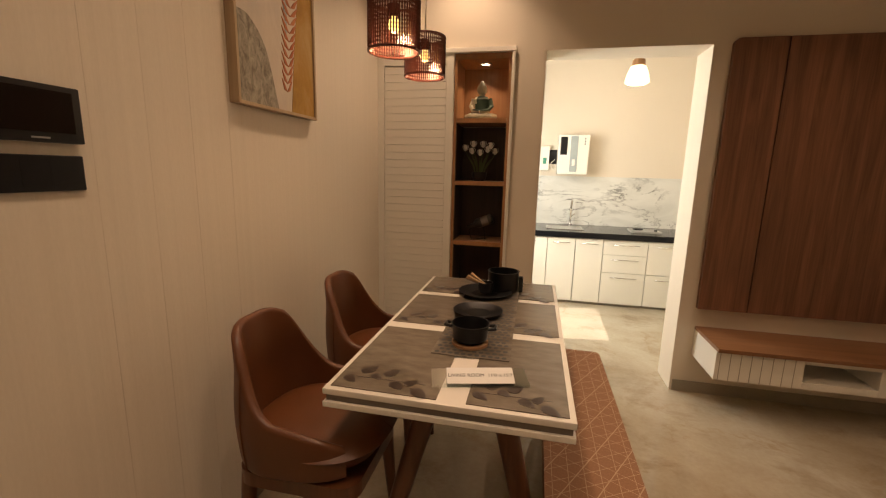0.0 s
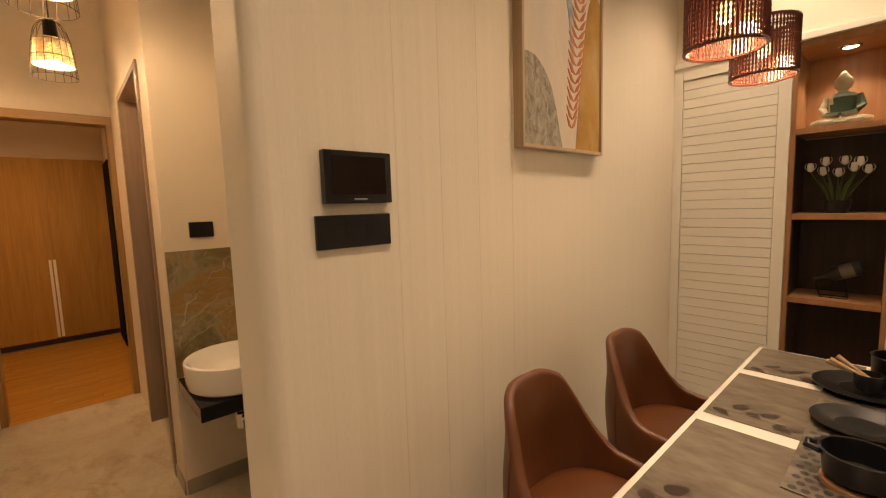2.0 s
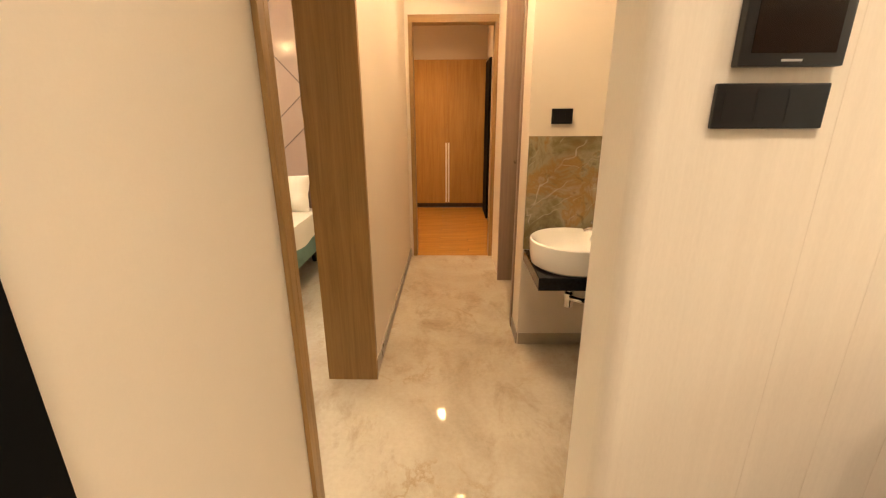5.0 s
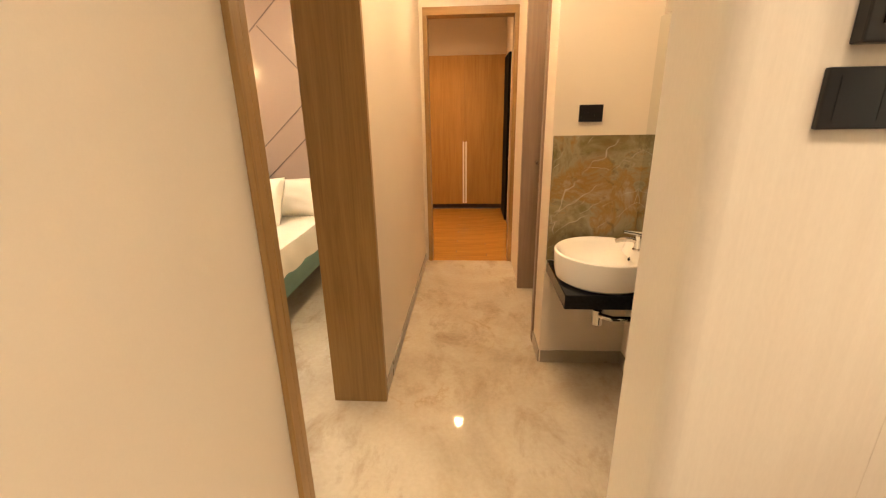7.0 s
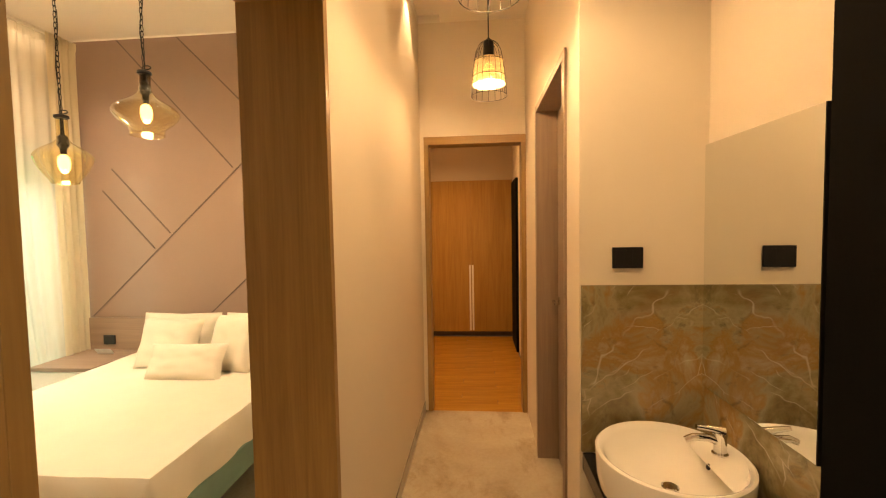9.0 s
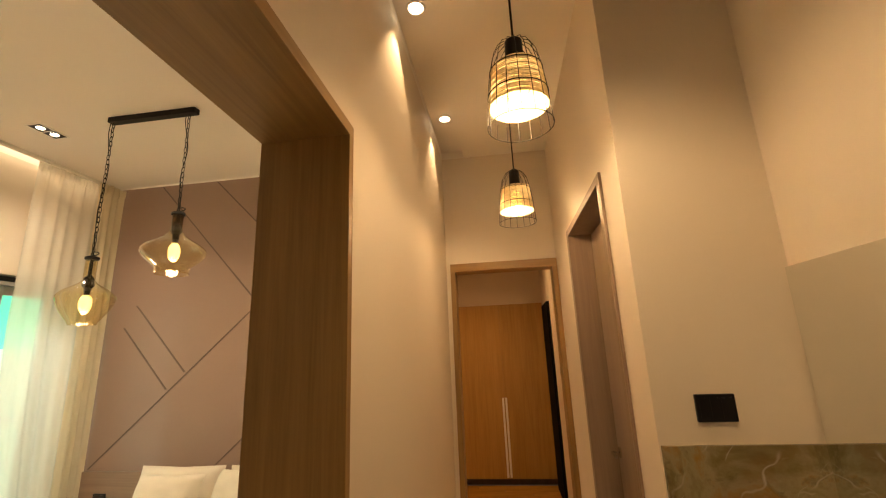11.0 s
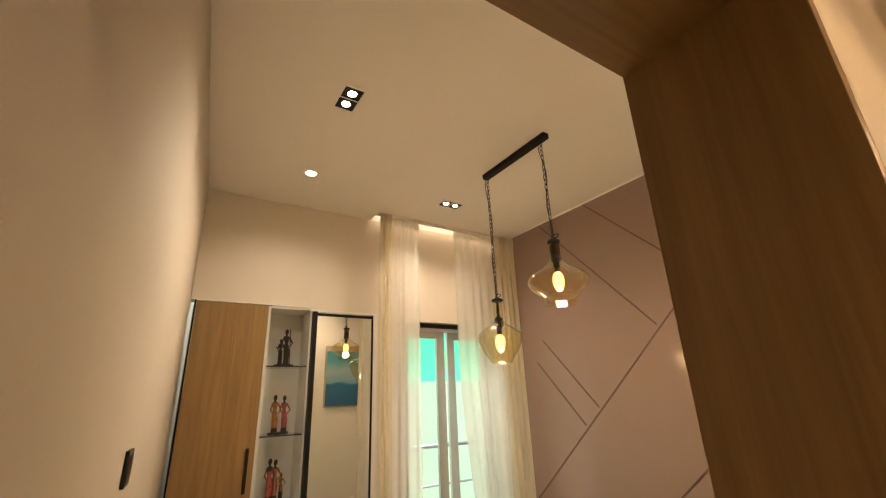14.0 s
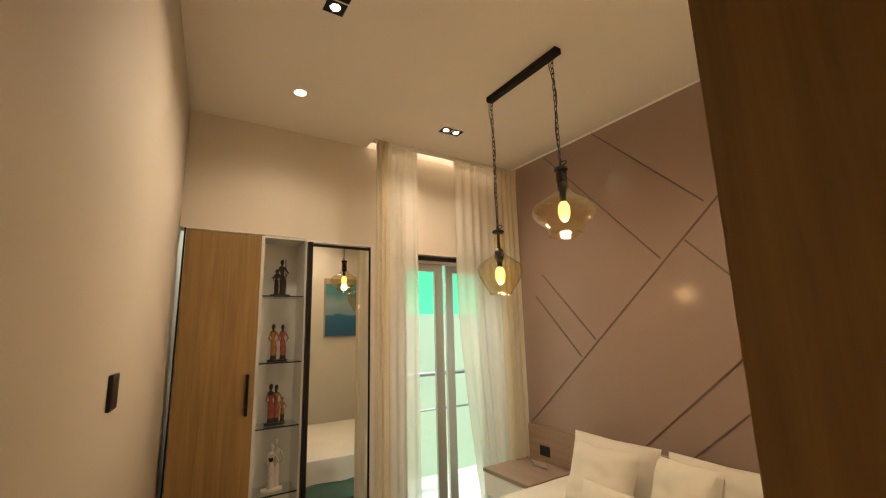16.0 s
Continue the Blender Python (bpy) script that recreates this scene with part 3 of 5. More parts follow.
skirting("corridor", -3.13, -1.11, 3.735, 3.743)
skirting("living_south", -0.212, 0.5, 3.68, 3.688)
skirting("basin_side", -1.44, -1.432, 4.545, 4.985)
skirting("basin_back", -1.432, -0.905, 4.977, 4.985)
skirting("corner", -1.665, -1.44, 4.532, 4.54)
skirting("painting", 0.0, 0.008, 4.54, 6.8)
skirting("north", 2.03, 4.5, 6.832, 6.84)
setting("trim_black_panel", box(-0.902, -0.2, 4.965, 4.985, 0, H - 0.003, 0.002), BLACKPANEL, "full-height matt black wall panel beside the mirror")
setting("trim_black_entry", box(0.488, 1.45, 3.68, 3.71, 0, 2.3, 0.002), BLACKPANEL, "matt black full-height entrance panel")
setting("trim_kitchen_reveal", join(box(2.017, 2.025, 6.842, 7.098, 0, 2.125), box(1.085, 1.093, 6.842, 7.098, 0, 2.125)), WALL, "off-white lining of the kitchen opening")

# ---- corridor and washbasin ----


def cage_lamp(x, y, z, cord_top):
    """Black wire cage pendant with a rope-wrapped inner shade; z is the bulb's height."""
    t = thing("pendant_lamp", x, y, z, label="black wire cage pendant with a rope-wound shade, lit", category="pendant lamp", group="corridor pendants")
    part("cord", tube([(0, 0, 0.17), (0, 0, cord_top - z)], 0.004, 6), BLACKMATT, t)
    part("canopy", lathe([(0.05, cord_top - z - 0.025), (0.05, cord_top - z - 0.002)], 24), BLACKMATT, t)
    part("socket", lathe([(0.012, 0.18), (0.028, 0.165), (0.03, 0.09), (0.02, 0.055), (0.018, 0.05)], 20), BLACKMATT, t)
    cage = thing("cage", 0, 0, 0)
    cage.parent = t
    prof = [(0.03, 0.165), (0.052, 0.15), (0.07, 0.115), (0.082, 0.06), (0.092, -0.02), (0.1, -0.135)]
    for k in range(16):
        a = 2 * math.pi * k / 16
        part("wire", tube([(r * math.cos(a), r * math.sin(a), zz) for r, zz in prof], 0.0012, 5), BLACKMATT, cage)
    for r, zz in ((0.1, -0.135), (0.093, -0.03), (0.083, 0.055)):
        part("hoop", ring(r, zz, 0.0015), BLACKMATT, cage)
    shade = thing("rope_shade", 0, 0, 0)
    shade.parent = t
    for k in range(19):
        zz = 0.062 - k * 0.0072
        part("rope_turn", ring(0.077 + 0.0008 * k + 0.001 * math.sin(k * 2.1), zz, 0.003, n=28, m=5), ROPE, shade)
    part("bulb", lathe([(0.001, -0.042), (0.02, -0.038), (0.034, -0.02), (0.037, 0.0), (0.03, 0.022), (0.016, 0.042), (0.013, 0.055)], 20), BULB, t, "glowing warm bulb")
    return t


ROPE = plain("tan_rope", (0.74, 0.6, 0.35), 0.8, var=0.2, scale=60, grain=400, relief=0.5)
cage_lamp(-1.245, 4.22, 2.31, H)
cage_lamp(-2.3, 4.245, 2.32, H)
for x, y, z in ((-1.245, 4.22, 2.26), (-2.3, 4.245, 2.27)):
    lamp("pendant_light", "POINT", (x, y, z), 8.7, WARM, 0.035)


def round_downlight(x, y, z=H, group="ceiling downlights"):
    t = thing("downlight", x, y, z, label="small round recessed ceiling downlight, lit", category="downlight", group=group)
    part("bezel", lathe([(0.032, -0.0015), (0.036, -0.006), (0.046, -0.004), (0.047, -0.0005)], 28), WHITE, t)
    part("lens", lathe([(0.001, -0.0072), (0.033, -0.0065), (0.033, -0.003)], 24), SPOTGLOW, t)
    return t


def twin_spot(x, y, rz, z=H):
    t = thing("twin_downlight", x, y, z, rz, label="square twin recessed spotlight with black baffles", category="downlight", group="bedroom twin spotlights")
    rim = join(box(-0.095, 0.095, -0.055, -0.047, -0.006, -0.001), box(-0.095, 0.095, 0.047, 0.055, -0.006, -0.001), box(-0.095, -0.087, -0.047, 0.047, -0.006, -0.001), box(0.087, 0.095, -0.047, 0.047, -0.006, -0.001), box(-0.003, 0.003, -0.047, 0.047, -0.006, -0.001))
    part("rim", rim, WHITE, t)
    part("baffle", box(-0.087, 0.087, -0.047, 0.047, -0.0035, -0.001), BLACKMATT, t)
    for sx in (-0.044, 0.044):
        part("spot_lens", lathe([(0.001, -0.0075), (0.021, -0.0065), (0.023, -0.0038)], 20, (sx, 0, 0)), SPOTGLOW, t)
    return t


for x in (-1.655, -2.625):
    round_downlight(x, 3.83, H + 0.06, group="corridor downlights")

# washbasin corner
ms = thing("splashback", 0, 0, 0, label="brown veined marble splashback round the washbasin", category="splashback")
part("slab", box(-1.44, -1.428, 4.545, 4.985, 0.612, 1.232, 0.001), BROWNMARBLE, ms)
part("slab", box(-1.4275, -0.908, 4.972, 4.985, 0.612, 0.87, 0.001), BROWNMARBLE, ms)
mir = thing("wall_mirror", -1.17, 4.985, 0.872, label="large frameless wall mirror with a black edge", category="mirror")
part("mirror_glass", box(-0.255, 0.255, -0.02, 0.0, 0.0, 0.85, 0.001), MIRROR, mir)
part("edge_strip", box(0.2555, 0.259, -0.021, 0.0, 0.0, 0.85), BLACKMATT, mir)
top = thing("basin_counter", -1.215, 4.75, 0.55, label="thick black granite washbasin counter", category="counter")
part("slab", box(-0.213, 0.232, -0.203, 0.222, -0.002, 0.062, 0.004), BLACKGRANITE, top)

bas = thing("washbasin", -1.19, 4.755, 0.612, label="round white ceramic counter-top washbasin", category="washbasin")
outer = [(0.185, 0.0), (0.2, 0.012), (0.208, 0.05), (0.212, 0.12), (0.211, 0.13), (0.205, 0.135), (0.198, 0.132), (0.186, 0.115), (0.16, 0.07), (0.11, 0.035), (0.05, 0.024), (0.02, 0.022), (0.001, 0.022)]
bowl = lathe([(r * 1.035, z) for r, z in outer], 56)
part("bowl", bowl, CERAMIC, bas)
part("tap_ledge", sheet(lambda u, v: (-0.14 + 0.28 * u, 0.196 * math.sqrt(max(0.0, 1 - ((-0.14 + 0.28 * u) / 0.21) ** 2)) - v * 0.075 * math.sin(math.pi * min(1, max(0, u))) ** 0.5, 0.134 - 0.028 * v ** 2 - 0.02 * v), 20, 6, 0.008), CERAMIC, bas)
part("waste", lathe([(0.001, 0.03), (0.02, 0.03), (0.026, 0.027), (0.026, 0.022)], 24), CHROME, bas, "chrome waste plug")
part("overflow_hole", lathe([(0.001, 0.0), (0.009, 0.0), (0.01, -0.003)], 16), BLACKMATT, bas).matrix_local = pose(-0.01, 0.115, 0.088, 70, 0, 0)
tap = thing("basin_tap", -1.19, 4.9, 0.745, label="chrome single-lever basin mixer tap", category="tap")
part("body", lathe([(0.023, 0), (0.023, 0.005), (0.018, 0.01), (0.018, 0.055), (0.02, 0.062), (0.019, 0.07)], 24), CHROME, tap)
part("spout", tube([(0, 0, 0.04), (-0.005, -0.035, 0.05), (-0.01, -0.075, 0.048), (-0.012, -0.098, 0.038)], [0.015, 0.012, 0.011, 0.01], 12), CHROME, tap)
part("lever", tube([(0, 0.008, 0.07), (0, -0.025, 0.08), (0, -0.07, 0.086)], [0.017, 0.01, 0.007], 12), CHROME, tap)
trap = thing("waste_trap", -1.19, 4.755, 0.0, label="chrome bottle trap and pipes under the counter", category="pipe")
part("pipe", tube([(0, 0, 0.548), (0, 0, 0.44)], 0.016, 12), CHROME, trap)
part("bottle", lathe([(0.012, 0.37), (0.024, 0.375), (0.026, 0.45), (0.018, 0.46)], 20), CHROME, trap)
part("outlet", tube([(0.02, 0, 0.43), (0.06, 0.05, 0.43), (0.06, 0.195, 0.43)], 0.014, 10), CHROME, trap)
part("stop_valve", join(tube([(0.16, 0.196, 0.38), (0.16, 0.13, 0.38)], 0.01, 10), lathe([(0.015, 0.36), (0.015, 0.4)], 14, (0.16, 0.13, 0))), CHROME, trap)


def switch_plate(x, y, z, w, h, facing, label, buttons=0):
    """Black modular plate; facing is its turn about z, 0 looks along -y."""
    t = thing("switch_plate", x, y, z, facing, label=label, category="switch")
    part("plate", box(-w / 2, w / 2, -0.01, 0.0, -h / 2, h / 2, 0.003), BLACK, t)
    for k in range(buttons):
        bw = w * 0.84 / buttons
        part("rocker", box(-w * 0.42 + k * bw + 0.001, -w * 0.42 + (k + 1) * bw - 0.001, -0.0108, -0.01, -h * 0.36, h * 0.36), BLACK, t)
    return t


switch_plate(-1.44, 4.708, 1.331, 0.108, 0.076, 90, "black switch plate above the marble splashback", 3)
switch_plate(0.0, 4.733, 1.3555, 0.208, 0.081, 90, "wide black modular switch plate below the intercom", 3)
ic = thing("video_intercom", 0.0, 4.744, 1.423, 90, label="black wall-mounted video intercom screen", category="intercom")
part("housing", box(-0.093, 0.093, -0.022, 0.0, 0.0, 0.125, 0.003), BLACK, ic)
part("screen", box(-0.074, 0.074, -0.0235, -0.022, 0.022, 0.112), plain("screen_off", (0.012, 0.008, 0.006), 0.15, var=0.05, relief=0.0), ic, "dark glossy screen")
part("badge", box(-0.018, 0.018, -0.0235, -0.022, 0.008, 0.012), ALU, ic)

# room beyond the corridor
wd = thing("wardrobe", -5.44, 4.08, 0.0, label="tall amber wood-veneer wardrobe with a slim pull strip", category="wardrobe")
part("carcass", box(-0.055, 0.0, -1.5, 0.54, 0.06, 2.06), AMBER, wd)
part("plinth", box(-0.05, -0.012, -1.5, 0.54, 0.0, 0.06), DARKWOOD, wd)
for k, (a, b) in enumerate(((0.002, 0.538), (-0.5, -0.002), (-1.0, -0.504), (-1.498, -1.004))):
    d = part("wardrobe_door", box(0.001, 0.02, a, b, 0.065, 2.058, 0.002), AMBER, wd)
    if k < 2:
        part("pull_strip", box(0.021, 0.03, 0.006 if k == 0 else -0.03, 0.03 if k == 0 else -0.006, 0.08, 0.95, 0.002), WHITE, d, "pale metal pull strip")
setting("door_2", box(-5.3, -4.7, 4.6, 4.63, 0.0, 2.0, 0.002), BLACKPANEL, "black glossy door in the room beyond the corridor")
switch_plate(-4.2, 4.63, 1.3, 0.09, 0.09, 0, "small black switch plate in the far room", 1)

# ---- dining area ----
paint = thing("framed_painting", 0.0, 5.645, 1.602, 90, label="tall abstract painting in a pale wood frame", category="painting")
PALEWOOD = wood("pale_frame_wood", (0.36, 0.25, 0.15), (0.55, 0.42, 0.28))
PW, PH = 0.545, 0.86
for nm, b in (("frame_side", box(-PW / 2, -PW / 2 + 0.012, -0.04, 0, 0, PH, 0.001)), ("frame_side", box(PW / 2 - 0.012, PW / 2, -0.04, 0, 0, PH, 0.001)), ("frame_rail", box(-PW / 2 + 0.012, PW / 2 - 0.012, -0.04, 0, 0, 0.012, 0.001)), ("frame_rail", box(-PW / 2 + 0.012, PW / 2 - 0.012, -0.04, 0, PH - 0.012, PH, 0.001))):
    part(nm, b, PALEWOOD, paint)


def canvas_paint(name, stops, scale=4.0, rot=0.4):
    m, n, l, b = node_mat(name, 0.6)
    v = coords(n, l, (1, 1, 0.6), (0, rot, 0))
    c = ramp(n, l, noise_tex(n, l, v, scale, 7, 0.65, 0.8), stops)
    l.new(c, b.inputs["Base Color"])
    bump(n, l, b, noise_tex(n, l, v, 60, 4), 0.4)
    return m


part("canvas", box(-PW / 2 + 0.012, PW / 2 - 0.012, -0.03, -0.005, 0.012, PH - 0.012), canvas_paint("canvas_ground", [(0.3, (0.55, 0.5, 0.44)), (0.5, (0.62, 0.54, 0.46)), (0.7, (0.68, 0.6, 0.52))]), paint)


def stroke(pts, y, material, label):
    part("brush_area", slab(pts, y, -0.03, "y"), material, paint, label)


def smooth_line(pts, n=8):
    out = []
    for k in range(len(pts) - 1):
        p0, p1, p2, p3 = pts[max(k - 1, 0)], pts[k], pts[k + 1], pts[min(k + 2, len(pts) - 1)]
        for i in range(n):
            t = i / n
            out.append(tuple(0.5 * (2 * b + (c - a) * t + (2 * a - 5 * b + 4 * c - d) * t * t + (3 * b - a - 3 * c + d) * t ** 3) for a, b, c, d in zip(p0, p1, p2, p3)))
    return out + [pts[-1]]


GREYP = canvas_paint("grey_speckle", [(0.35, (0.16, 0.14, 0.11)), (0.5, (0.3, 0.27, 0.22)), (0.65, (0.42, 0.38, 0.31))], 40)
OCHRE = canvas_paint("ochre_wash", [(0.3, (0.3, 0.15, 0.03)), (0.5, (0.42, 0.23, 0.045)), (0.7, (0.5, 0.33, 0.14))], 5)
RUST = canvas_paint("rust_feather", [(0.35, (0.4, 0.1, 0.04)), (0.6, (0.52, 0.2, 0.09))], 20)
BLUEP = canvas_paint("blue_streak", [(0.35, (0.22, 0.28, 0.32)), (0.6, (0.42, 0.44, 0.44))], 12)
stroke(smooth_line([(-0.26, 0.32), (-0.18, 0.31), (-0.09, 0.22), (-0.02, 0.013)]) + [(-0.26, 0.013)], -0.0312, GREYP, "grey speckled rock shape")
stroke(smooth_line([(0.26, 0.6), (0.21, 0.63), (0.16, 0.53), (0.11, 0.27), (0.075, 0.013)]) + [(0.26, 0.013)], -0.0312, OCHRE, "ochre wash")
stroke(smooth_line([(0.0, 0.845), (-0.01, 0.7), (0.06, 0.5), (0.05, 0.3), (0.035, 0.44), (0.01, 0.55), (-0.06, 0.7), (-0.08, 0.845)]), -0.0318, BLUEP, "blue-grey streak")
for k in range(22):
    z0 = 0.09 + k * 0.034
    x0 = 0.045 + 0.045 * k / 10
    for s in (-1, 1):
        w = 0.06 * (1 - abs(k - 9) / 24)
        stroke([(x0, z0), (x0 + s * w * 0.5, z0 + 0.03), (x0 + s * w, z0 + 0.05), (x0 + s * w * 0.55, z0 + 0.008)], -0.0325 - 0.0002 * (k % 2), RUST, "") if x0 + w < 0.25 else None

# wall grooves
gr = thing("trim_wall_joints", 0.0, 0.0, 0.0, label="thin panel joints in the off-white wall", category="trim", kind="structure")
JOINT = plain("joint_shadow", (0.7, 0.622, 0.52), 0.7)
for y in (4.87, 5.03, 5.19, 5.36):
    part("joint", box(-0.001, 0.0006, y, y + 0.0016, 0.08, H), JOINT, gr)

# louvred panel
lv = thing("louvred_panel", 0.0, 6.84, 0.0, label="white louvred cupboard door built into the wall", category="cupboard")
part("stile", box(0.0, 0.045, -0.02, 0.02, 0.0, 2.12, 0.002), WHITE, lv)
part("stile", box(0.47, 0.52, -0.02, 0.02, 0.0, 2.12, 0.002), WHITE, lv)
part("rail", box(0.046, 0.469, -0.02, 0.02, 2.055, 2.12, 0.002), WHITE, lv)
part("rail", box(0.046, 0.469, -0.02, 0.02, 0.0, 0.09, 0.002), WHITE, lv)
part("back", box(0.046, 0.469, 0.012, 0.018, 0.09, 2.055), WHITE, lv)
slat = slab([(-0.014, 0.001), (-0.013, 0.0), (0.011, 0.0), (0.011, 0.0488), (-0.013, 0.0488), (-0.014, 0.0478)], 0.047, 0.468, "x")
slat_mesh = mesh_of("slat", slat, WHITE)
for k in range(39):
    ob = new("slat", slat_mesh)
    ob.parent = lv
    ob.location = (0, 0, 0.091 + k * 0.0503)
setting("trim_cupboard_cap", box(0.001, 0.908, 6.812, 6.84, 2.121, 2.15, 0.003), WHITE, "white trim above cupboard and niche")
setting("trim_niche_side", box(0.886, 0.906, 6.815, 7.1, 0.0, 2.12, 0.002), WHITE, "white trim beside the niche")

# niche
nc = thing("display_niche", 0.703, 6.84, 0.0, label="tall wood-lined display niche with four shelves", category="shelf")
NW = 0.182
part("side", box(-NW, -NW + 0.018, 0.0, 0.3, 0.0, 2.12, 0.001), NICHEWOOD, nc)
part("side", box(NW - 0.018, NW, 0.0, 0.3, 0.0, 2.12, 0.001), NICHEWOOD, nc)
part("top", box(-NW + 0.018, NW - 0.018, 0.0, 0.3, 2.085, 2.12, 0.001), NICHEWOOD, nc)
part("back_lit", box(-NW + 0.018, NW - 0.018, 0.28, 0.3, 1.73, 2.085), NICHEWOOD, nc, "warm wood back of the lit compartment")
part("back_dark", box(-NW + 0.018, NW - 0.018, 0.28, 0.3, 0.0, 1.69), DARKWOOD, nc, "back of the lower compartments, darker than the top one")
for z in (1.695, 1.29, 0.88, 0.45):
    part("shelf", box(-NW + 0.019, NW - 0.019, 0.002, 0.279, z, z + 0.028, 0.001), NICHEWOOD, nc)
# lower compartments: thin side faces coloured dark like their back
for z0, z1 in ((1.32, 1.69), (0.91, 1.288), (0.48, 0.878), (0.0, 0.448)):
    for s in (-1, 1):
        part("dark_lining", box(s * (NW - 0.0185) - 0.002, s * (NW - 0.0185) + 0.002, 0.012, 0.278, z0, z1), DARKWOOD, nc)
nl = thing("niche_downlight", 0.703, 6.97, 2.085, label="small round recessed light in the niche top", category="downlight")
part("bezel", lathe([(0.028, -0.001), (0.03, -0.006), (0.042, -0.004), (0.043, -0.0005)], 24), CHROME, nl)
part("lens", lathe([(0.001, -0.004), (0.028, -0.004), (0.028, -0.001)], 20), SPOTGLOW, nl)
lamp("niche_lamp", "SPOT", (0.703, 6.97, 2.075), 6, HALOGEN, 0.02, angle=120, blend=0.8)

STATUE = plain("painted_plaster", (0.45, 0.42, 0.3), 0.5, var=0.2, scale=30)
GREENROBE = plain("green_robe", (0.03, 0.06, 0.035), 0.6, var=0.2)


def statue_mesh():
    body = lathe([(0.001, 0.0), (0.085, 0.0), (0.092, 0.015), (0.08, 0.032), (0.052, 0.042), (0.046, 0.06), (0.05, 0.1), (0.056, 0.128), (0.04, 0.145), (0.018, 0.152), (0.017, 0.162), (0.03, 0.172), (0.034, 0.192), (0.03, 0.212), (0.02, 0.224), (0.014, 0.235), (0.006, 0.245), (0.001, 0.247)], 32)
    for v in body.verts:
        v.co.y *= 0.62
    arms = [tube([(s * 0.053, 0, 0.13), (s * 0.068, -0.012, 0.085), (s * 0.05, -0.04, 0.052), (0.005 * s, -0.052, 0.045)], [0.017, 0.016, 0.013, 0.011], 10) for s in (-1, 1)]
    legs = [tube([(s * 0.02, -0.04, 0.018), (s * 0.07, -0.035, 0.02), (s * 0.1, -0.01, 0.018)], [0.018, 0.02, 0.014], 10) for s in (-1, 1)]
    return join(body, *arms, *legs)


bd = solid("seated_statue", statue_mesh(), STATUE, "small seated pale and green painted statue", "statue")
bd.data.materials.append(GREENROBE)
for f in bd.data.polygons:
    c = f.center
    if 0.05 < c.z < 0.15 and c.x > -0.022 + (0.15 - c.z) * -0.25:
        f.material_index = 1
bd.location = (0.69, 6.93, 1.723)

# tulips in a pot
fl = thing("flower_pot", 0.69, 6.95, 1.318, label="white tulips in a dark pot on a shelf", category="flowers")
part("pot", lathe([(0.001, 0), (0.04, 0), (0.05, 0.03), (0.052, 0.06), (0.046, 0.06), (0.044, 0.045), (0.001, 0.045)], 24), BLACK, fl)
PETAL, STEM = plain("white_petal", (0.8, 0.77, 0.7), 0.6), plain("stem_green", (0.09, 0.12, 0.045), 0.6)
random.seed(3)
for k, (px, pz) in enumerate(((-0.1, 0.2), (-0.055, 0.18), (-0.045, 0.225), (0.0, 0.17), (0.02, 0.225), (0.055, 0.19), (0.075, 0.215), (0.1, 0.18))):
    dy = random.uniform(-0.03, 0.03)
    part("stem", tube([(px * 0.2, 0, 0.045), (px * 0.5, dy * 0.6, pz * 0.55), (px, dy, pz)], 0.0028, 6), STEM, fl)
    f = [lathe([(0.003, 0), (0.011, 0.007), (0.014, 0.018), (0.009, 0.034), (0.003, 0.038)], 10, (px, dy, pz))]
    for a in range(4):
        f.append(sheet(lambda u, v, a=a, px=px, dy=dy, pz=pz: (px + math.cos(a * 1.57 + u - 0.5) * (0.006 + 0.017 * math.sin(v * 2.4)), dy + math.sin(a * 1.57 + u - 0.5) * (0.006 + 0.017 * math.sin(v * 2.4)), pz + 0.042 * v), 4, 4))
    part("tulip", join(*f), PETAL, fl)
    part("leaf", sheet(lambda u, v, px=px, dy=dy, pz=pz: (px * 0.3 + (u - 0.5) * 0.012 * math.sin(math.pi * (0.1 + 0.9 * v)) + px * 0.45 * v * v, dy + 0.004 * math.sin(3 * u), 0.045 + pz * 0.6 * v), 2, 8), STEM, fl)

bt = thing("bottle_holder", 0.7, 6.95, 0.908, label="dark wine bottle lying on a black wire holder", category="bottle")
part("holder", join(tube([(-0.05, -0.03, 0.002), (-0.05, 0.03, 0.002), (0.05, 0.03, 0.002), (0.05, -0.03, 0.002)], 0.003, 6, True), tube([(-0.05, 0, 0.002), (-0.07, 0, 0.06), (-0.03, 0, 0.1)], 0.003, 6), tube([(0.05, 0, 0.002), (0.03, 0, 0.12), (0.07, 0, 0.14)], 0.003, 6)), BLACKMATT, bt)
part("bottle", lathe([(0.001, 0), (0.03, 0), (0.034, 0.01), (0.034, 0.11), (0.014, 0.14), (0.012, 0.18), (0.014, 0.185), (0.001, 0.186)], 20), BLACK, bt).matrix_local = pose(0.095, 0, 0.155, 0, -112, 0)
part("bottle_label", shell([(0.0346, 0.03), (0.0346, 0.08)], 20), plain("label_paper", (0.13, 0.11, 0.1), 0.6), bt).matrix_local = pose(0.095, 0, 0.155, 0, -112, 0)

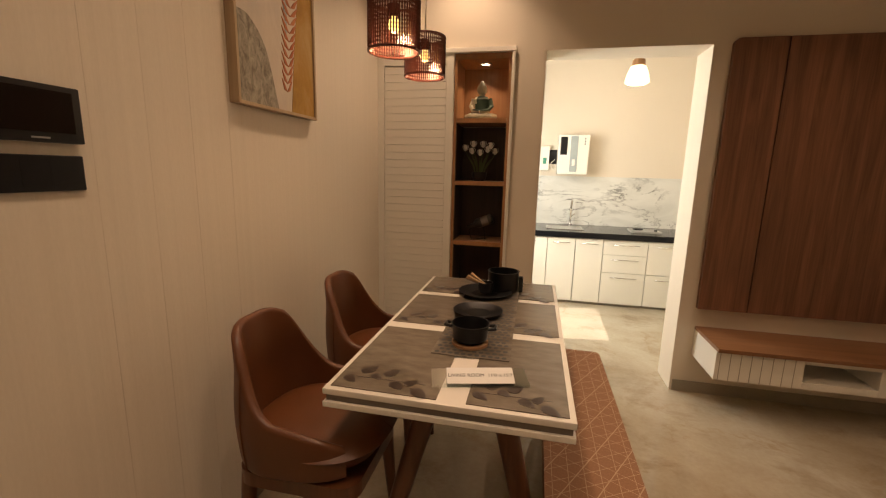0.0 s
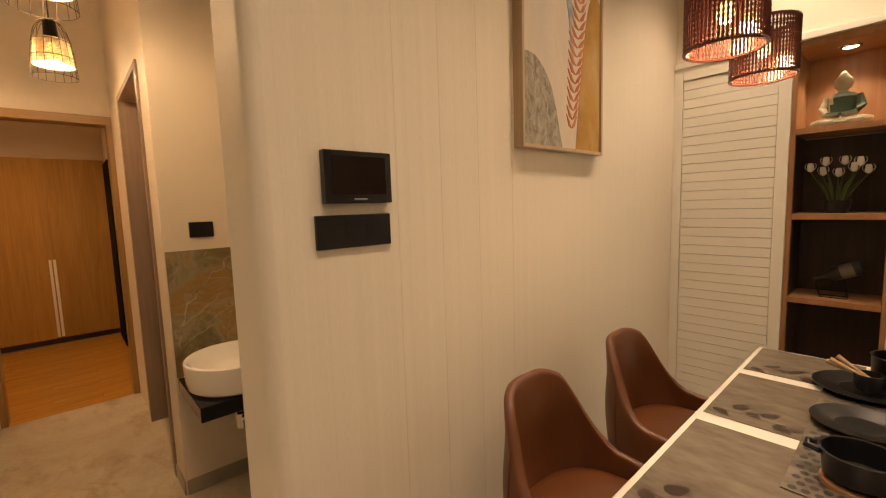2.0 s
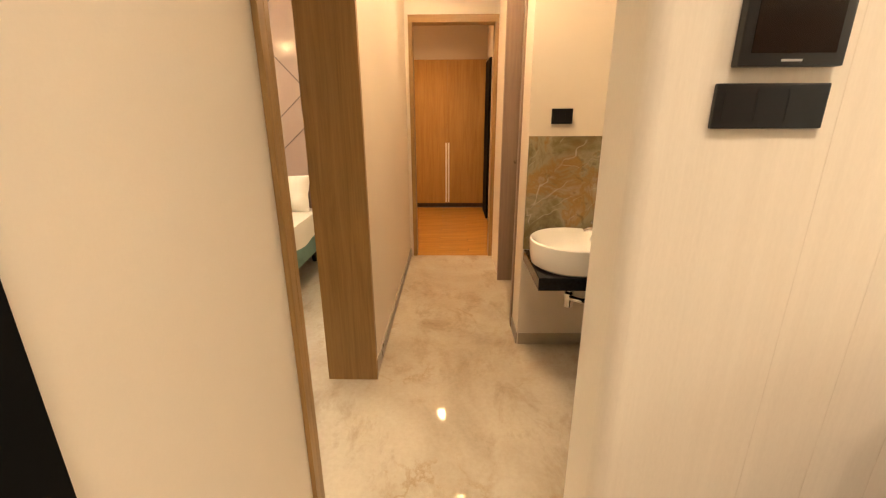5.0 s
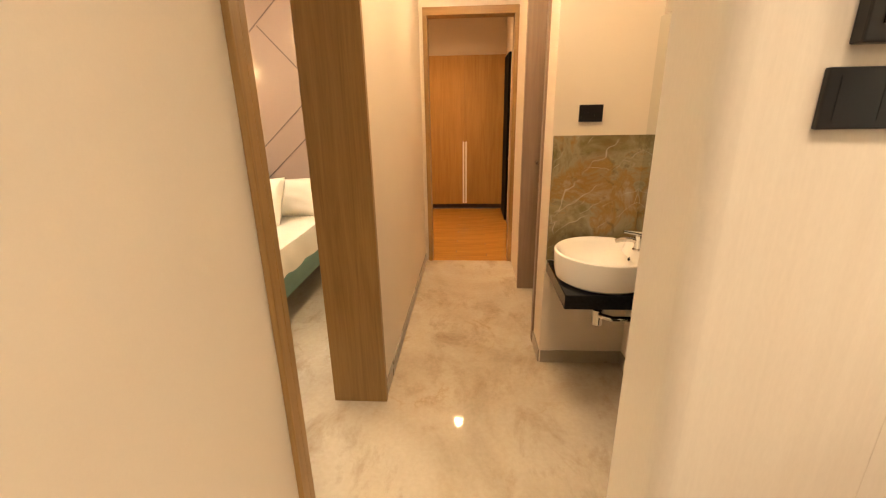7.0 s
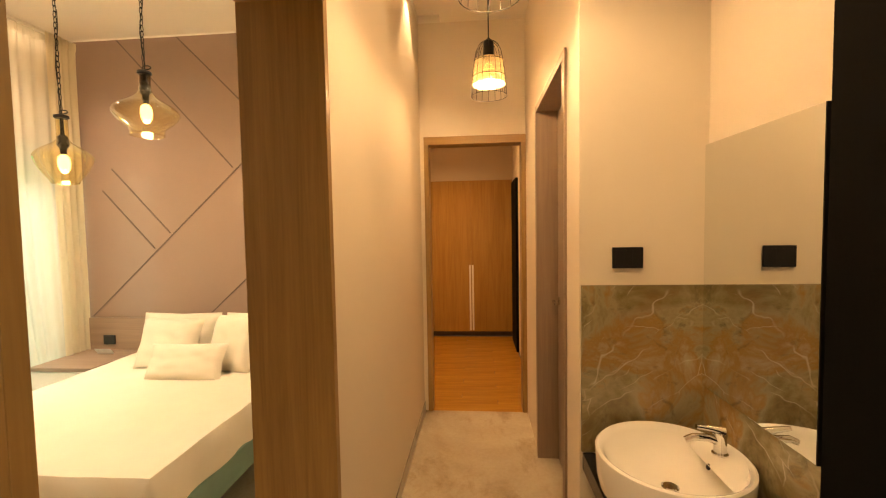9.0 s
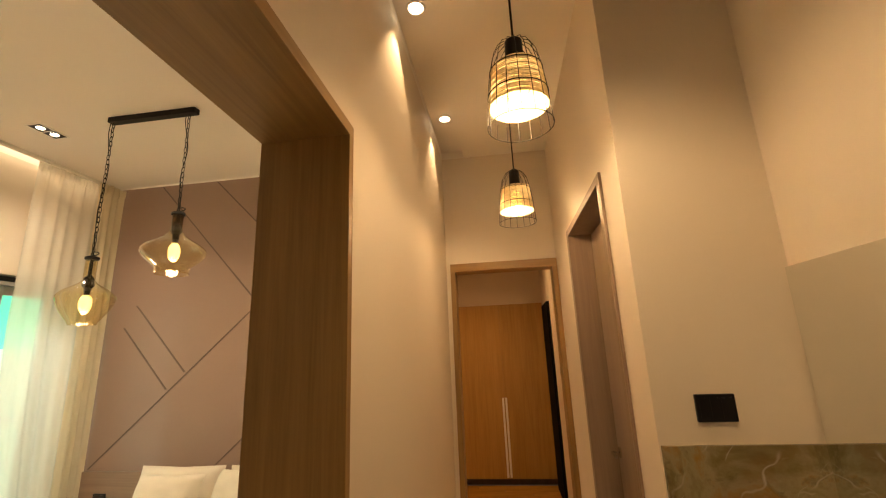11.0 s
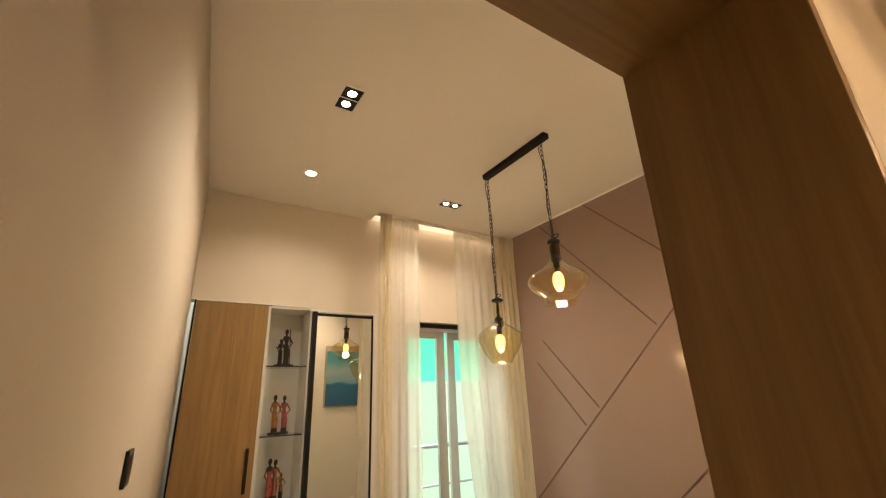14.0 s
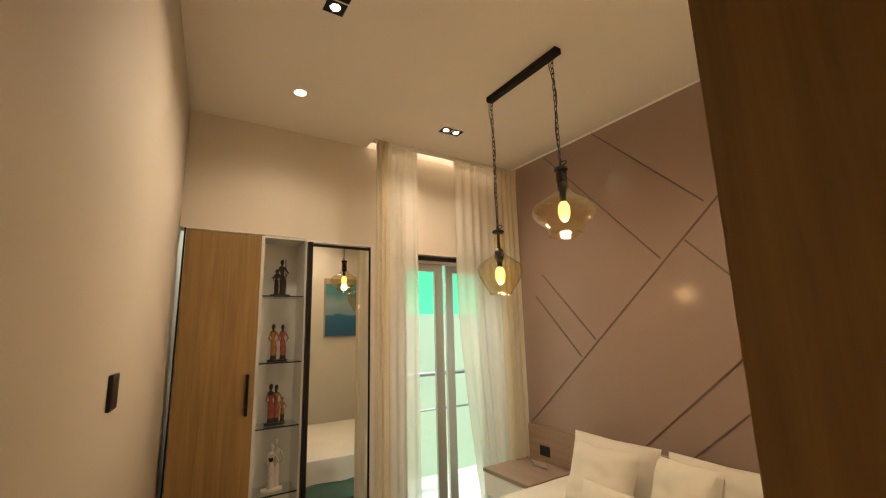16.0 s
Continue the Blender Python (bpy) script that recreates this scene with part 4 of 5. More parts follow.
# table
tb = thing("dining_table", 0.873, 5.66, 0.0, label="white glass dining table with walnut splayed legs", category="table")
part("tabletop", box(-0.342, 0.342, -0.662, 0.662, 0.761, 0.78, 0.004), GLOSSWHITE, tb)
part("edge_band", box(-0.334, 0.334, -0.654, 0.654, 0.741, 0.761), plain("grey_edge", (0.2, 0.17, 0.145), 0.3), tb, "recessed grey edge band")
part("under_top", box(-0.342, 0.342, -0.664, 0.664, 0.724, 0.741, 0.003), GLOSSWHITE, tb)
part("apron", box(-0.2, 0.2, -0.5, 0.5, 0.682, 0.724, 0.004), LEGWOOD, tb)
for sx in (-1, 1):
    for sy in (-1, 1):
        part("leg", tube([(0.04 + sx * 0.11, sy * 0.5, 0.7), (0.04 + sx * 0.2, sy * 0.54, 0.35), (0.04 + sx * 0.27, sy * 0.57, 0.0)], [0.036, 0.029, 0.02], 16), LEGWOOD, tb)


def mat_fabric(name, a, b_, s):
    m, n, l, b = node_mat(name, 0.27)
    w1 = noise_tex(n, l, coords(n, l, (2, 5, 2)), 5, 6)
    l.new(ramp(n, l, w1, [(0.3, a), (0.7, b_)]), b.inputs["Base Color"])
    bump(n, l, b, noise_tex(n, l, coords(n, l), s, 2), 0.25)
    return m


PLACEMAT = mat_fabric("grey_placemat", (0.125, 0.1, 0.076), (0.205, 0.168, 0.13), 300)
LEAFPRINT = plain("leaf_print", (0.04, 0.024, 0.018), 0.4)


def leaf(cx, cy, a, r):
    pts = []
    for k in range(10):
        t = 2 * math.pi * k / 10
        u, v = r * math.cos(t), 0.6 * r * math.sin(t) * (1 - 0.45 * math.cos(t))
        pts.append((cx + u * math.cos(a) - v * math.sin(a), cy + u * math.sin(a) + v * math.cos(a)))
    return slab(pts, 0.0028, 0.0034)


random.seed(5)
for x0, x1 in ((-0.325, -0.02), (0.06, 0.325)):
    for y0, y1 in ((-0.645, -0.17), (-0.11, 0.285), (0.34, 0.645)):
        cx, cy = 0.873 + (x0 + x1) / 2, 5.66 + (y0 + y1) / 2
        w, d = (x1 - x0) / 2, (y1 - y0) / 2
        pm = thing("placemat", cx, cy, 0.7801, label="grey leaf-printed placemat on the dining table", category="placemat", group="placemats")
        part("mat", box(-w, w, -d, d, 0.0, 0.0028, 0.001), PLACEMAT, pm)
        for k in range(7):
            t = k / 6
            lx, ly = -w * 0.75 + t * w * 1.4, -d * 0.72 + 0.03 * math.sin(t * 5) + (0.025 if k % 2 else -0.02)
            part("printed_leaf", leaf(lx, ly, 0.9 if k % 2 else -0.7, 0.026 + 0.004 * math.sin(k * 2.3)), LEAFPRINT, pm)
        part("printed_stem", box(-w * 0.75, w * 0.7, -d * 0.72 - 0.001, -d * 0.72 + 0.001, 0.0028, 0.0033), LEAFPRINT, pm)
LACE = mat_fabric("runner_weave", (0.1, 0.082, 0.066), (0.22, 0.185, 0.15), 200)
rn = thing("table_runner", 0.9, 5.72, 0.7835, label="dark lace-patterned table runner", category="table runner")
part("cloth", box(-0.13, 0.13, -0.43, 0.43, 0.0, 0.003, 0.001), LACE, rn)
holes = bmesh.new()
for i in range(11):
    for j in range(34):
        x, y = -0.112 + i * 0.0224 + (0.0112 if j % 2 else 0), -0.415 + j * 0.0252
        if x < 0.12:
            c = [holes.verts.new((x + 0.009 * math.cos(k * math.pi / 3), y + 0.0095 * math.sin(k * math.pi / 3), 0.0036)) for k in range(6)]
            holes.faces.new(c)
tagged(part("weave_pattern", holes, plain("lace_cell", (0.02, 0.017, 0.014), 0.6), rn), kind="stuff")

pot = thing("cooking_pot", 0.885, 5.4, 0.787, label="black lidless pot on a round cork coaster", category="pot")
part("coaster", lathe([(0.001, 0), (0.064, 0), (0.064, 0.009), (0.001, 0.009)], 32), plain("cork", (0.33, 0.18, 0.09), 0.8, var=0.2, scale=40), pot)
part("bowl", lathe([(0.001, 0.01), (0.045, 0.01), (0.06, 0.022), (0.066, 0.072), (0.07, 0.077), (0.064, 0.077), (0.057, 0.026), (0.001, 0.018)], 36), BLACK, pot)
for s in (-1, 1):
    part("handle", tube([(s * 0.062, -0.02, 0.064), (s * 0.088, -0.015, 0.067), (s * 0.088, 0.015, 0.067), (s * 0.062, 0.02, 0.064)], 0.006, 8), BLACK, pot)


def plate(x, y, z, r, label):
    t = thing("plate", x, y, z, label=label, category="plate", group="black plates")
    part("dish", lathe([(0.001, 0), (r * 0.55, 0), (r * 0.6, 0.006), (r, 0.016), (r, 0.019), (r * 0.58, 0.009), (r * 0.5, 0.006), (0.001, 0.006)], 40), BLACK, t)
    return t


plate(0.87, 5.72, 0.787, 0.105, "round black dinner plate on the runner")
plate(0.865, 6.02, 0.787, 0.13, "large round black plate under a small bowl")
bwl = thing("utensil_cup", 0.87, 5.99, 0.806, label="small black cup holding wooden utensils", category="cup")
part("cup", lathe([(0.001, 0), (0.03, 0), (0.036, 0.02), (0.036, 0.05), (0.032, 0.05), (0.03, 0.02), (0.001, 0.006)], 28), BLACK, bwl)
for k, (dx, dz) in enumerate(((-0.09, 0.075), (-0.075, 0.085), (-0.1, 0.06))):
    part("utensil", tube([(0.01, 0, 0.03), (dx * 0.5, 0.01 * k, dz * 0.7), (dx, 0.012 * k, dz)], [0.004, 0.005, 0.008], 8), plain("utensil_wood", (0.45, 0.3, 0.17), 0.6), bwl)
mug = thing("casserole", 0.945, 6.11, 0.787, label="tall black casserole with a side handle", category="pot")
part("bowl", lathe([(0.001, 0), (0.07, 0), (0.075, 0.01), (0.078, 0.1), (0.081, 0.104), (0.074, 0.104), (0.07, 0.015), (0.001, 0.01)], 36), BLACK, mug)
part("handle", box(0.078, 0.1, -0.012, 0.012, 0.0, 0.08, 0.004), BLACK, mug)

sg = thing("room_sign", 0.955, 5.14, 0.784, 15, label="white room-size card in a clear acrylic stand", category="sign")
part("stand", sheet(lambda u, v: (-0.14 + 0.28 * u, -0.035 + 0.09 * v, 0.002 + 0.012 * v), 2, 2, 0.002), CLEAR, sg)
part("card", box(-0.097, 0.097, -0.03, 0.03, 0.0, 0.001), plain("card_paper", (0.78, 0.77, 0.75), 0.7, var=0.01), sg).matrix_local = pose(0, 0.0, 0.0185, 20, 0, 0)
cur = bpy.data.curves.new("words", "FONT")
cur.body, cur.size, cur.align_x, cur.align_y, cur.extrude = "LIVING ROOM  11'0 x 15'7", 0.0165, "CENTER", "CENTER", 0.0002
tmp = new("words", cur)
dg = bpy.context.evaluated_depsgraph_get()
tm = bpy.data.meshes.new_from_object(tmp.evaluated_get(dg))
bpy.data.objects.remove(tmp)
tm.materials.append(BLACK)
wob = new("lettering", tm)
wob.parent = sg
wob.matrix_local = pose(0, 0.0, 0.0185, 20, 0, 0) @ pose(0, 0, 0.0016)


def drum_lamp(x, y, z0, cord_top):
    """Beaded drum pendant: a skirt of copper-brown rods between two hoops; z0 is its lower rim."""
    t = thing("pendant_lamp", x, y, z0, label="copper-brown beaded drum pendant lamp, lit", category="pendant lamp", group="dining pendants")
    R, hh = 0.077, 0.145
    part("hoop", ring(R, 0.003, 0.004, n=40), ROD, t)
    part("hoop", ring(R, hh, 0.004, n=40), ROD, t)
    skirt = thing("bead_skirt", 0, 0, 0)
    skirt.parent = t
    pr = []
    for k in range(13):
        pr += [(0.0017, hh * k / 13), (0.0036, hh * (k + 0.5) / 13)]
    rod = mesh_of("bead_string", lathe(pr + [(0.0016, hh)], 6), ROD)
    for k in range(60):
        a = 2 * math.pi * k / 60
        ob = new("bead_string", rod)
        ob.parent, ob.location = skirt, (R * math.cos(a), R * math.sin(a), 0.0)
    part("spider", join(*[tube([(0, 0, hh), (R * math.cos(a), R * math.sin(a), hh)], 0.002, 6) for a in (0.3, 2.4, 4.5)]), ROD, t)
    part("cord", tube([(0, 0, 0.12), (0, 0, cord_top - z0)], 0.003, 6), WHITE, t)
    part("socket", lathe([(0.014, 0.1), (0.018, 0.104), (0.018, 0.135), (0.006, 0.142)], 16), ROD, t)
    part("bulb", lathe([(0.001, 0.055), (0.012, 0.06), (0.018, 0.075), (0.014, 0.092), (0.01, 0.1)], 16), BULB, t, "glowing warm bulb")
    lamp("pendant_light", "POINT", (x, y, z0 + 0.035), 2.2, WARM, 0.02)
    return t


ROD = plain("copper_beads", (0.13, 0.045, 0.033), 0.25, 0.4, var=0.3, scale=90)
drum_lamp(0.632, 5.31, 1.73, H)
drum_lamp(0.63, 5.68, 1.735, H)


def dining_chair(x, y, rz):
    t = thing("dining_chair", x, y, 0.0, rz, label="brown leather tub dining chair with walnut legs", category="chair", group="dining chairs")

    def top_edge(k):
        """Height of the shell's rim; k runs from 0 at the middle of the back to 1 at the front of an arm."""
        e = max(0.0, min(1.0, (k - 0.25) / 0.4))
        e = e * e * (3 - 2 * e)
        return 0.893 - 0.02 * (k / 0.25) ** 2 * (k < 0.25) - (0.02 if k >= 0.25 else 0) - 0.225 * e - 0.075 * max(0.0, (k - 0.55) / 0.45) ** 1.3

    def shell_point(th, z, off):
        k = abs(th) / radians(136)
        up = max(0.0, (z - 0.44) / 0.45)
        belly = 0.012 * math.sin(math.pi * min(1.0, up * 1.4))
        rx, ry = 0.222 + belly - off, 0.222 + belly - 0.032 * up - off
        c, q = math.cos(th), math.sin(th)
        return (-0.01 - 0.035 * up - rx * math.copysign(abs(c) ** 0.75, c), ry * math.copysign(abs(q) ** 0.75, q), z + 0.004 * math.sin(9 * k))

    bm = bmesh.new()
    nu, nv, thick = 48, 10, 0.028
    rows = []
    for i in range(nu + 1):
        th = radians(-136 + 272 * i / nu)
        k = abs(th) / radians(136)
        zb, zt = 0.462 + 0.012 * k, top_edge(k)
        r = thick / 2
        ring_ = [shell_point(th, zb + r + (zt - zb - 2 * r) * j / nv, 0.0) for j in range(nv + 1)]
        ring_ += [shell_point(th, zt - r + r * math.sin(math.pi * q / 6), r - r * math.cos(math.pi * q / 6)) for q in range(1, 6)]
        ring_ += [shell_point(th, zt - r - (zt - zb - 2 * r) * j / nv, thick) for j in range(nv + 1)]
        ring_ += [shell_point(th, zb + r - r * math.sin(math.pi * q / 6), r + r * math.cos(math.pi * q / 6)) for q in range(1, 6)]
        rows.append([bm.verts.new(p) for p in ring_])
    m_ = len(rows[0])
    for i in range(nu):
        for j in range(m_):
            bm.faces.new((rows[i][j], rows[i + 1][j], rows[i + 1][(j + 1) % m_], rows[i][(j + 1) % m_]))
    for e in (rows[0], rows[-1]):
        bm.faces.new(e)
    bmesh.ops.recalc_face_normals(bm, faces=bm.faces[:])
    part("backrest", bm, LEATHER, t)
    for s_ in (-1, 1):
        pts = [shell_point(s_ * radians(60), 0.47 + (top_edge(60 / 136) - 0.475) * q / 8, -0.0012) for q in range(9)]
        part("seam", tube(pts, 0.0022, 5), LEATHER, t)
    part("seat", sheet(lambda u, v: ((0.2 * math.sqrt(v)) * math.copysign(abs(math.cos(2 * math.pi * u)) ** 0.7, math.cos(2 * math.pi * u)) + 0.012, 0.185 * math.sqrt(v) * math.copysign(abs(math.sin(2 * math.pi * u)) ** 0.7, math.sin(2 * math.pi * u)), 0.53 - 0.03 * v ** 3), 40, 8, 0.06), LEATHER, t)
    part("piping", tube([(0.005 + 0.182 * math.cos(a), 0.18 * math.sin(a), 0.519) for a in [radians(75 + 210 * k / 24) for k in range(25)]], 0.004, 6), PIPING, t, "pale piping at the seat's back edge")
    part("seat_frame", slab(rounded(-0.2, 0.2, -0.2, 0.2, 0.06, ("tl", "tr", "bl", "br")), 0.415, 0.463), LEGWOOD, t)
    for sx in (-1, 1):
        for sy in (-1, 1):
            part("leg", tube([(sx * 0.165, sy * 0.165, 0.44), (sx * 0.18, sy * 0.18, 0.2), (sx * 0.195, sy * 0.19, 0.0)], [0.026, 0.02, 0.013], 12), LEGWOOD, t)
    return t


c1 = dining_chair(0.42, 5.2, 0)
c2 = copy_thing(c1, pose(0.42, 5.8, 0))

bn = thing("dining_bench", 1.31, 5.6, 0.0, label="upholstered bench in orange-brown geometric fabric", category="bench")


def bench_fabric():
    m, n, l, b = node_mat("geometric_fabric", 0.85)
    lines = None
    for ang in (0, 60, 120, 30):
        wv = n.new("ShaderNodeTexWave")
        l.new(coords(n, l, (1, 1, 1), (0, 0, radians(ang))), wv.inputs[0])
        wv.inputs["Scale"].default_value = 6.2 if ang != 30 else 3.6
        th = n.new("ShaderNodeMath")
        th.operation = "GREATER_THAN"
        l.new(wv.outputs["Fac"], th.inputs[0])
        th.inputs[1].default_value = 0.9965
        if lines is None:
            lines = th.outputs[0]
        else:
            mx = n.new("ShaderNodeMath")
            mx.operation = "MAXIMUM"
            l.new(lines, mx.inputs[0])
            l.new(th.outputs[0], mx.inputs[1])
            lines = mx.outputs[0]
    base = ramp(n, l, noise_tex(n, l, coords(n, l), 200, 3), [(0.3, (0.25, 0.12, 0.065)), (0.7, (0.32, 0.165, 0.09))])
    l.new(mixc(n, l, lines, base, (0.46, 0.31, 0.2)), b.inputs["Base Color"])
    bump(n, l, b, noise_tex(n, l, coords(n, l), 400, 2), 0.4)
    return m


part("cushion", slab(rounded(-0.15, 0.15, -0.65, 0.65, 0.03, ("tl", "tr", "bl", "br")), 0.385, 0.45), bench_fabric(), bn)
part("base", box(-0.14, 0.14, -0.63, 0.63, 0.33, 0.384, 0.006), plain("bench_base", (0.06, 0.035, 0.025), 0.7), bn)
for sx in (-1, 1):
    for sy in (-1, 1):
        part("leg", tube([(sx * 0.1, sy * 0.55, 0.34), (sx * 0.12, sy * 0.58, 0.0)], [0.022, 0.013], 12), LEGWOOD, bn)

# television wall
tv = thing("wall_panel", 2.11, 6.84, 0.575, label="dark walnut wall panels with rounded corners", category="wall panel")
part("panel", slab([(0.0, 0.0)] + [(0.265, 0.0), (0.265, 1.57)] + [(0.03 + 0.03 * math.cos(radians(90 + 15 * k)), 1.54 + 0.03 * math.sin(radians(90 + 15 * k))) for k in range(7)], -0.04, -0.002, "y"), WALNUT, tv)
part("panel", box(0.271, 1.5, -0.04, -0.002, 0.0, 1.57, 0.002), WALNUT, tv)
part("joint", box(0.2655, 0.2705, -0.03, -0.002, 0.0, 1.57), BLACKMATT, tv, "dark shadow joint")
un = thing("tv_unit", 2.12, 6.84, 0.0, label="floating white television unit with a walnut top", category="tv unit")
part("top", box(0.0, 1.9, -0.37, -0.002, 0.43, 0.452, 0.002), WALNUT_X, un)
for nm, b in (("cabinet_box", box(0.0, 0.43, -0.35, -0.002, 0.262, 0.43, 0.002)), ("niche_floor", box(0.431, 0.779, -0.35, -0.002, 0.262, 0.3)), ("niche_top", box(0.431, 0.779, -0.35, -0.002, 0.405, 0.43)), ("niche_back", box(0.431, 0.779, -0.06, -0.002, 0.3, 0.405)), ("cabinet_box", box(0.78, 1.9, -0.35, -0.002, 0.262, 0.43, 0.002))):
    part(nm, b, WHITE, un)
for k in range(8):
    part("groove", box(0.02 + k * 0.052, 0.023 + k * 0.052, -0.3515, -0.35, 0.265, 0.428), SKIRT, un)
for k in range(14):
    part("groove", box(0.82 + k * 0.052, 0.823 + k * 0.052, -0.3515, -0.35, 0.265, 0.428), SKIRT, un)

# ---- kitchen ----
FY, CT = 8.6, 0.78
for k, (x0, x1, kind_) in enumerate(((0.62, 1.235, "door"), (1.237, 1.525, "door"), (1.527, 1.805, "door"), (1.807, 2.24, "drawer"), (2.242, 2.68, "drawer2"), (2.682, 2.945, "door"))):
    cb = thing("base_cabinet", x0, FY, 0.0, label="white laminate kitchen base cabinet with steel handles", category="cabinet", group="kitchen base cabinets")
    w = x1 - x0
    part("carcass", box(0.0, w - 0.001, 0.02, 0.6, 0.05, CT - 0.062), KITCHENWHITE, cb)
    part("plinth", box(0.0, w - 0.001, 0.03, 0.05, 0.0, 0.05), SKIRT, cb)
    rows = {"door": ((0.03, 0.71),), "drawer": ((0.03, 0.365), (0.37, 0.555), (0.56, 0.71)), "drawer2": ((0.03, 0.365), (0.37, 0.71))}[kind_]
    for z0, z1 in rows:
        f = part("front", box(0.002, w - 0.003, 0.0, 0.019, z0, z1, 0.002), KITCHENWHITE, cb)
        part("handle", join(tube([(w * 0.2, -0.022, z1 - 0.045), (w * 0.8, -0.022, z1 - 0.045)], 0.005, 8), tube([(w * 0.25, -0.022, z1 - 0.045), (w * 0.25, 0.0, z1 - 0.045)], 0.004, 6), tube([(w * 0.75, -0.022, z1 - 0.045), (w * 0.75, 0.0, z1 - 0.045)], 0.004, 6)), CHROME, f)
wt = thing("kitchen_worktop", 0.33, FY, CT - 0.06, label="polished black granite kitchen worktop", category="worktop")
part("slab", box(0.0, 2.615, -0.02, 0.688, 0.0, 0.06, 0.004), BLACKGRANITE, wt)
solid("kitchen_splashback", box(0.33, 2.945, 9.288, 9.3, CT, 1.353, 0.001), SPLASH, "white marble-look kitchen splashback with black veins", "splashback")
sk = thing("kitchen_sink", 1.42, 8.92, CT, label="steel kitchen sink set in the worktop", category="sink")
part("rim", join(box(-0.2, 0.2, -0.16, -0.14, 0.0, 0.004), box(-0.2, 0.2, 0.14, 0.16, 0.0, 0.004), box(-0.2, -0.18, -0.14, 0.14, 0.0, 0.004), box(0.18, 0.2, -0.14, 0.14, 0.0, 0.004)), CHROME, sk)
part("basin", box(-0.18, 0.18, -0.14, 0.14, 0.0005, 0.002), ALU, sk)
kt = thing("kitchen_tap", 1.5, 9.2, CT, label="tall chrome kitchen tap", category="tap")
part("column", lathe([(0.02, 0), (0.02, 0.02), (0.011, 0.03), (0.011, 0.2)], 16), CHROME, kt)
part("spout", tube([(0, 0, 0.2), (0, -0.01, 0.27), (0, -0.06, 0.32), (0, -0.12, 0.29), (0, -0.13, 0.24)], 0.01, 10), CHROME, kt)
part("lever", tube([(0, 0, 0.1), (0.05, 0, 0.14)], 0.006, 8), CHROME, kt)
hb = thing("gas_hob", 2.25, 8.88, CT, label="small steel hob on the black worktop", category="hob")
part("plate", box(-0.15, 0.15, -0.12, 0.12, 0.0, 0.02, 0.004), ALU, hb)
part("burner", lathe([(0.05, 0.02), (0.05, 0.03), (0.03, 0.036), (0.001, 0.036)], 24, (-0.06, 0.02, 0)), BLACKMATT, hb)
part("knob", lathe([(0.016, 0.02), (0.014, 0.035), (0.001, 0.035)], 16, (0.1, -0.06, 0)), BLACKMATT, hb)
wp = thing("water_purifier", 1.47, 9.3, 1.372, label="white wall-mounted water purifier with a grey panel", category="water purifier")
part("body", box(-0.17, 0.17, -0.2, -0.002, 0.0, 0.445, 0.018), KITCHENWHITE, wp)
part("display", box(-0.145, -0.07, -0.203, -0.2, 0.22, 0.42, 0.001), BLACK, wp)
part("tank_panel", box(-0.035, 0.045, -0.205, -0.2, 0.03, 0.43, 0.002), plain("purifier_grey", (0.35, 0.4, 0.4), 0.2), wp, "grey clear tank panel")
part("spout", box(-0.01, 0.02, -0.225, -0.205, 0.1, 0.17, 0.004), WHITE, wp)
for k in range(3):
    part("indicator", lathe([(0.001, 0), (0.008, 0), (0.008, -0.003)], 12), BLACK, wp).matrix_local = pose(0.12, -0.2015, 0.4 - k * 0.03, 90, 0, 0)
db = thing("detergent_dispenser", 1.15, 9.3, 1.41, label="white wall box with a small green label", category="dispenser")
part("box", box(-0.06, 0.06, -0.09, -0.002, 0.0, 0.28, 0.01), KITCHENWHITE, db)
part("label", box(-0.01, 0.03, -0.092, -0.09, 0.08, 0.15), plain("green_label", (0.05, 0.3, 0.2), 0.5), db)
so = thing("wall_socket", 1.255, 9.3, 1.49, label="black wall socket with a white cable", category="socket")
part("plate", box(-0.06, 0.06, -0.012, -0.002, 0.0, 0.165, 0.002), BLACK, so)
part("cable", tube([(0.02, -0.02, 0.05), (-0.03, -0.05, 0.0), (0.0, -0.05, -0.06), (0.08, -0.05, -0.05)], 0.005, 6), WHITE, so)
kl = thing("pendant_lamp", 1.852, 8.0, 2.135, label="white opal glass kitchen pendant with a wooden cap", category="pendant lamp")
OPAL = glow("opal_glass", (1.0, 0.86, 0.6), 1.6)
part("shade", lathe([(0.001, 0.0), (0.075, 0.0), (0.096, 0.012), (0.092, 0.045), (0.078, 0.1), (0.058, 0.14), (0.05, 0.145)], 32), OPAL, kl, "glowing opal glass shade")
part("cap", lathe([(0.05, 0.146), (0.052, 0.148), (0.05, 0.19), (0.012, 0.22)], 24), NICHEWOOD, kl, "wooden cap")
part("cord", tube([(0, 0, 0.22), (0, 0, H - 2.155)], 0.004, 6), WHITE, kl)
lamp("pendant_light", "POINT", (1.852, 8.0, 2.1), 10, (1.0, 0.86, 0.62), 0.06)
kw = thing("window_2", 0.26, 7.825, 0.95, label="white framed kitchen window", category="window", kind="structure")
for b in (box(-0.03, 0.03, -0.474, -0.43, 0.0, 1.2), box(-0.03, 0.03, 0.43, 0.474, 0.0, 1.2), box(-0.03, 0.03, -0.43, 0.43, 0.0, 0.045), box(-0.03, 0.03, -0.43, 0.43, 1.155, 1.2)):
    part("window_frame", b, ALU, kw)

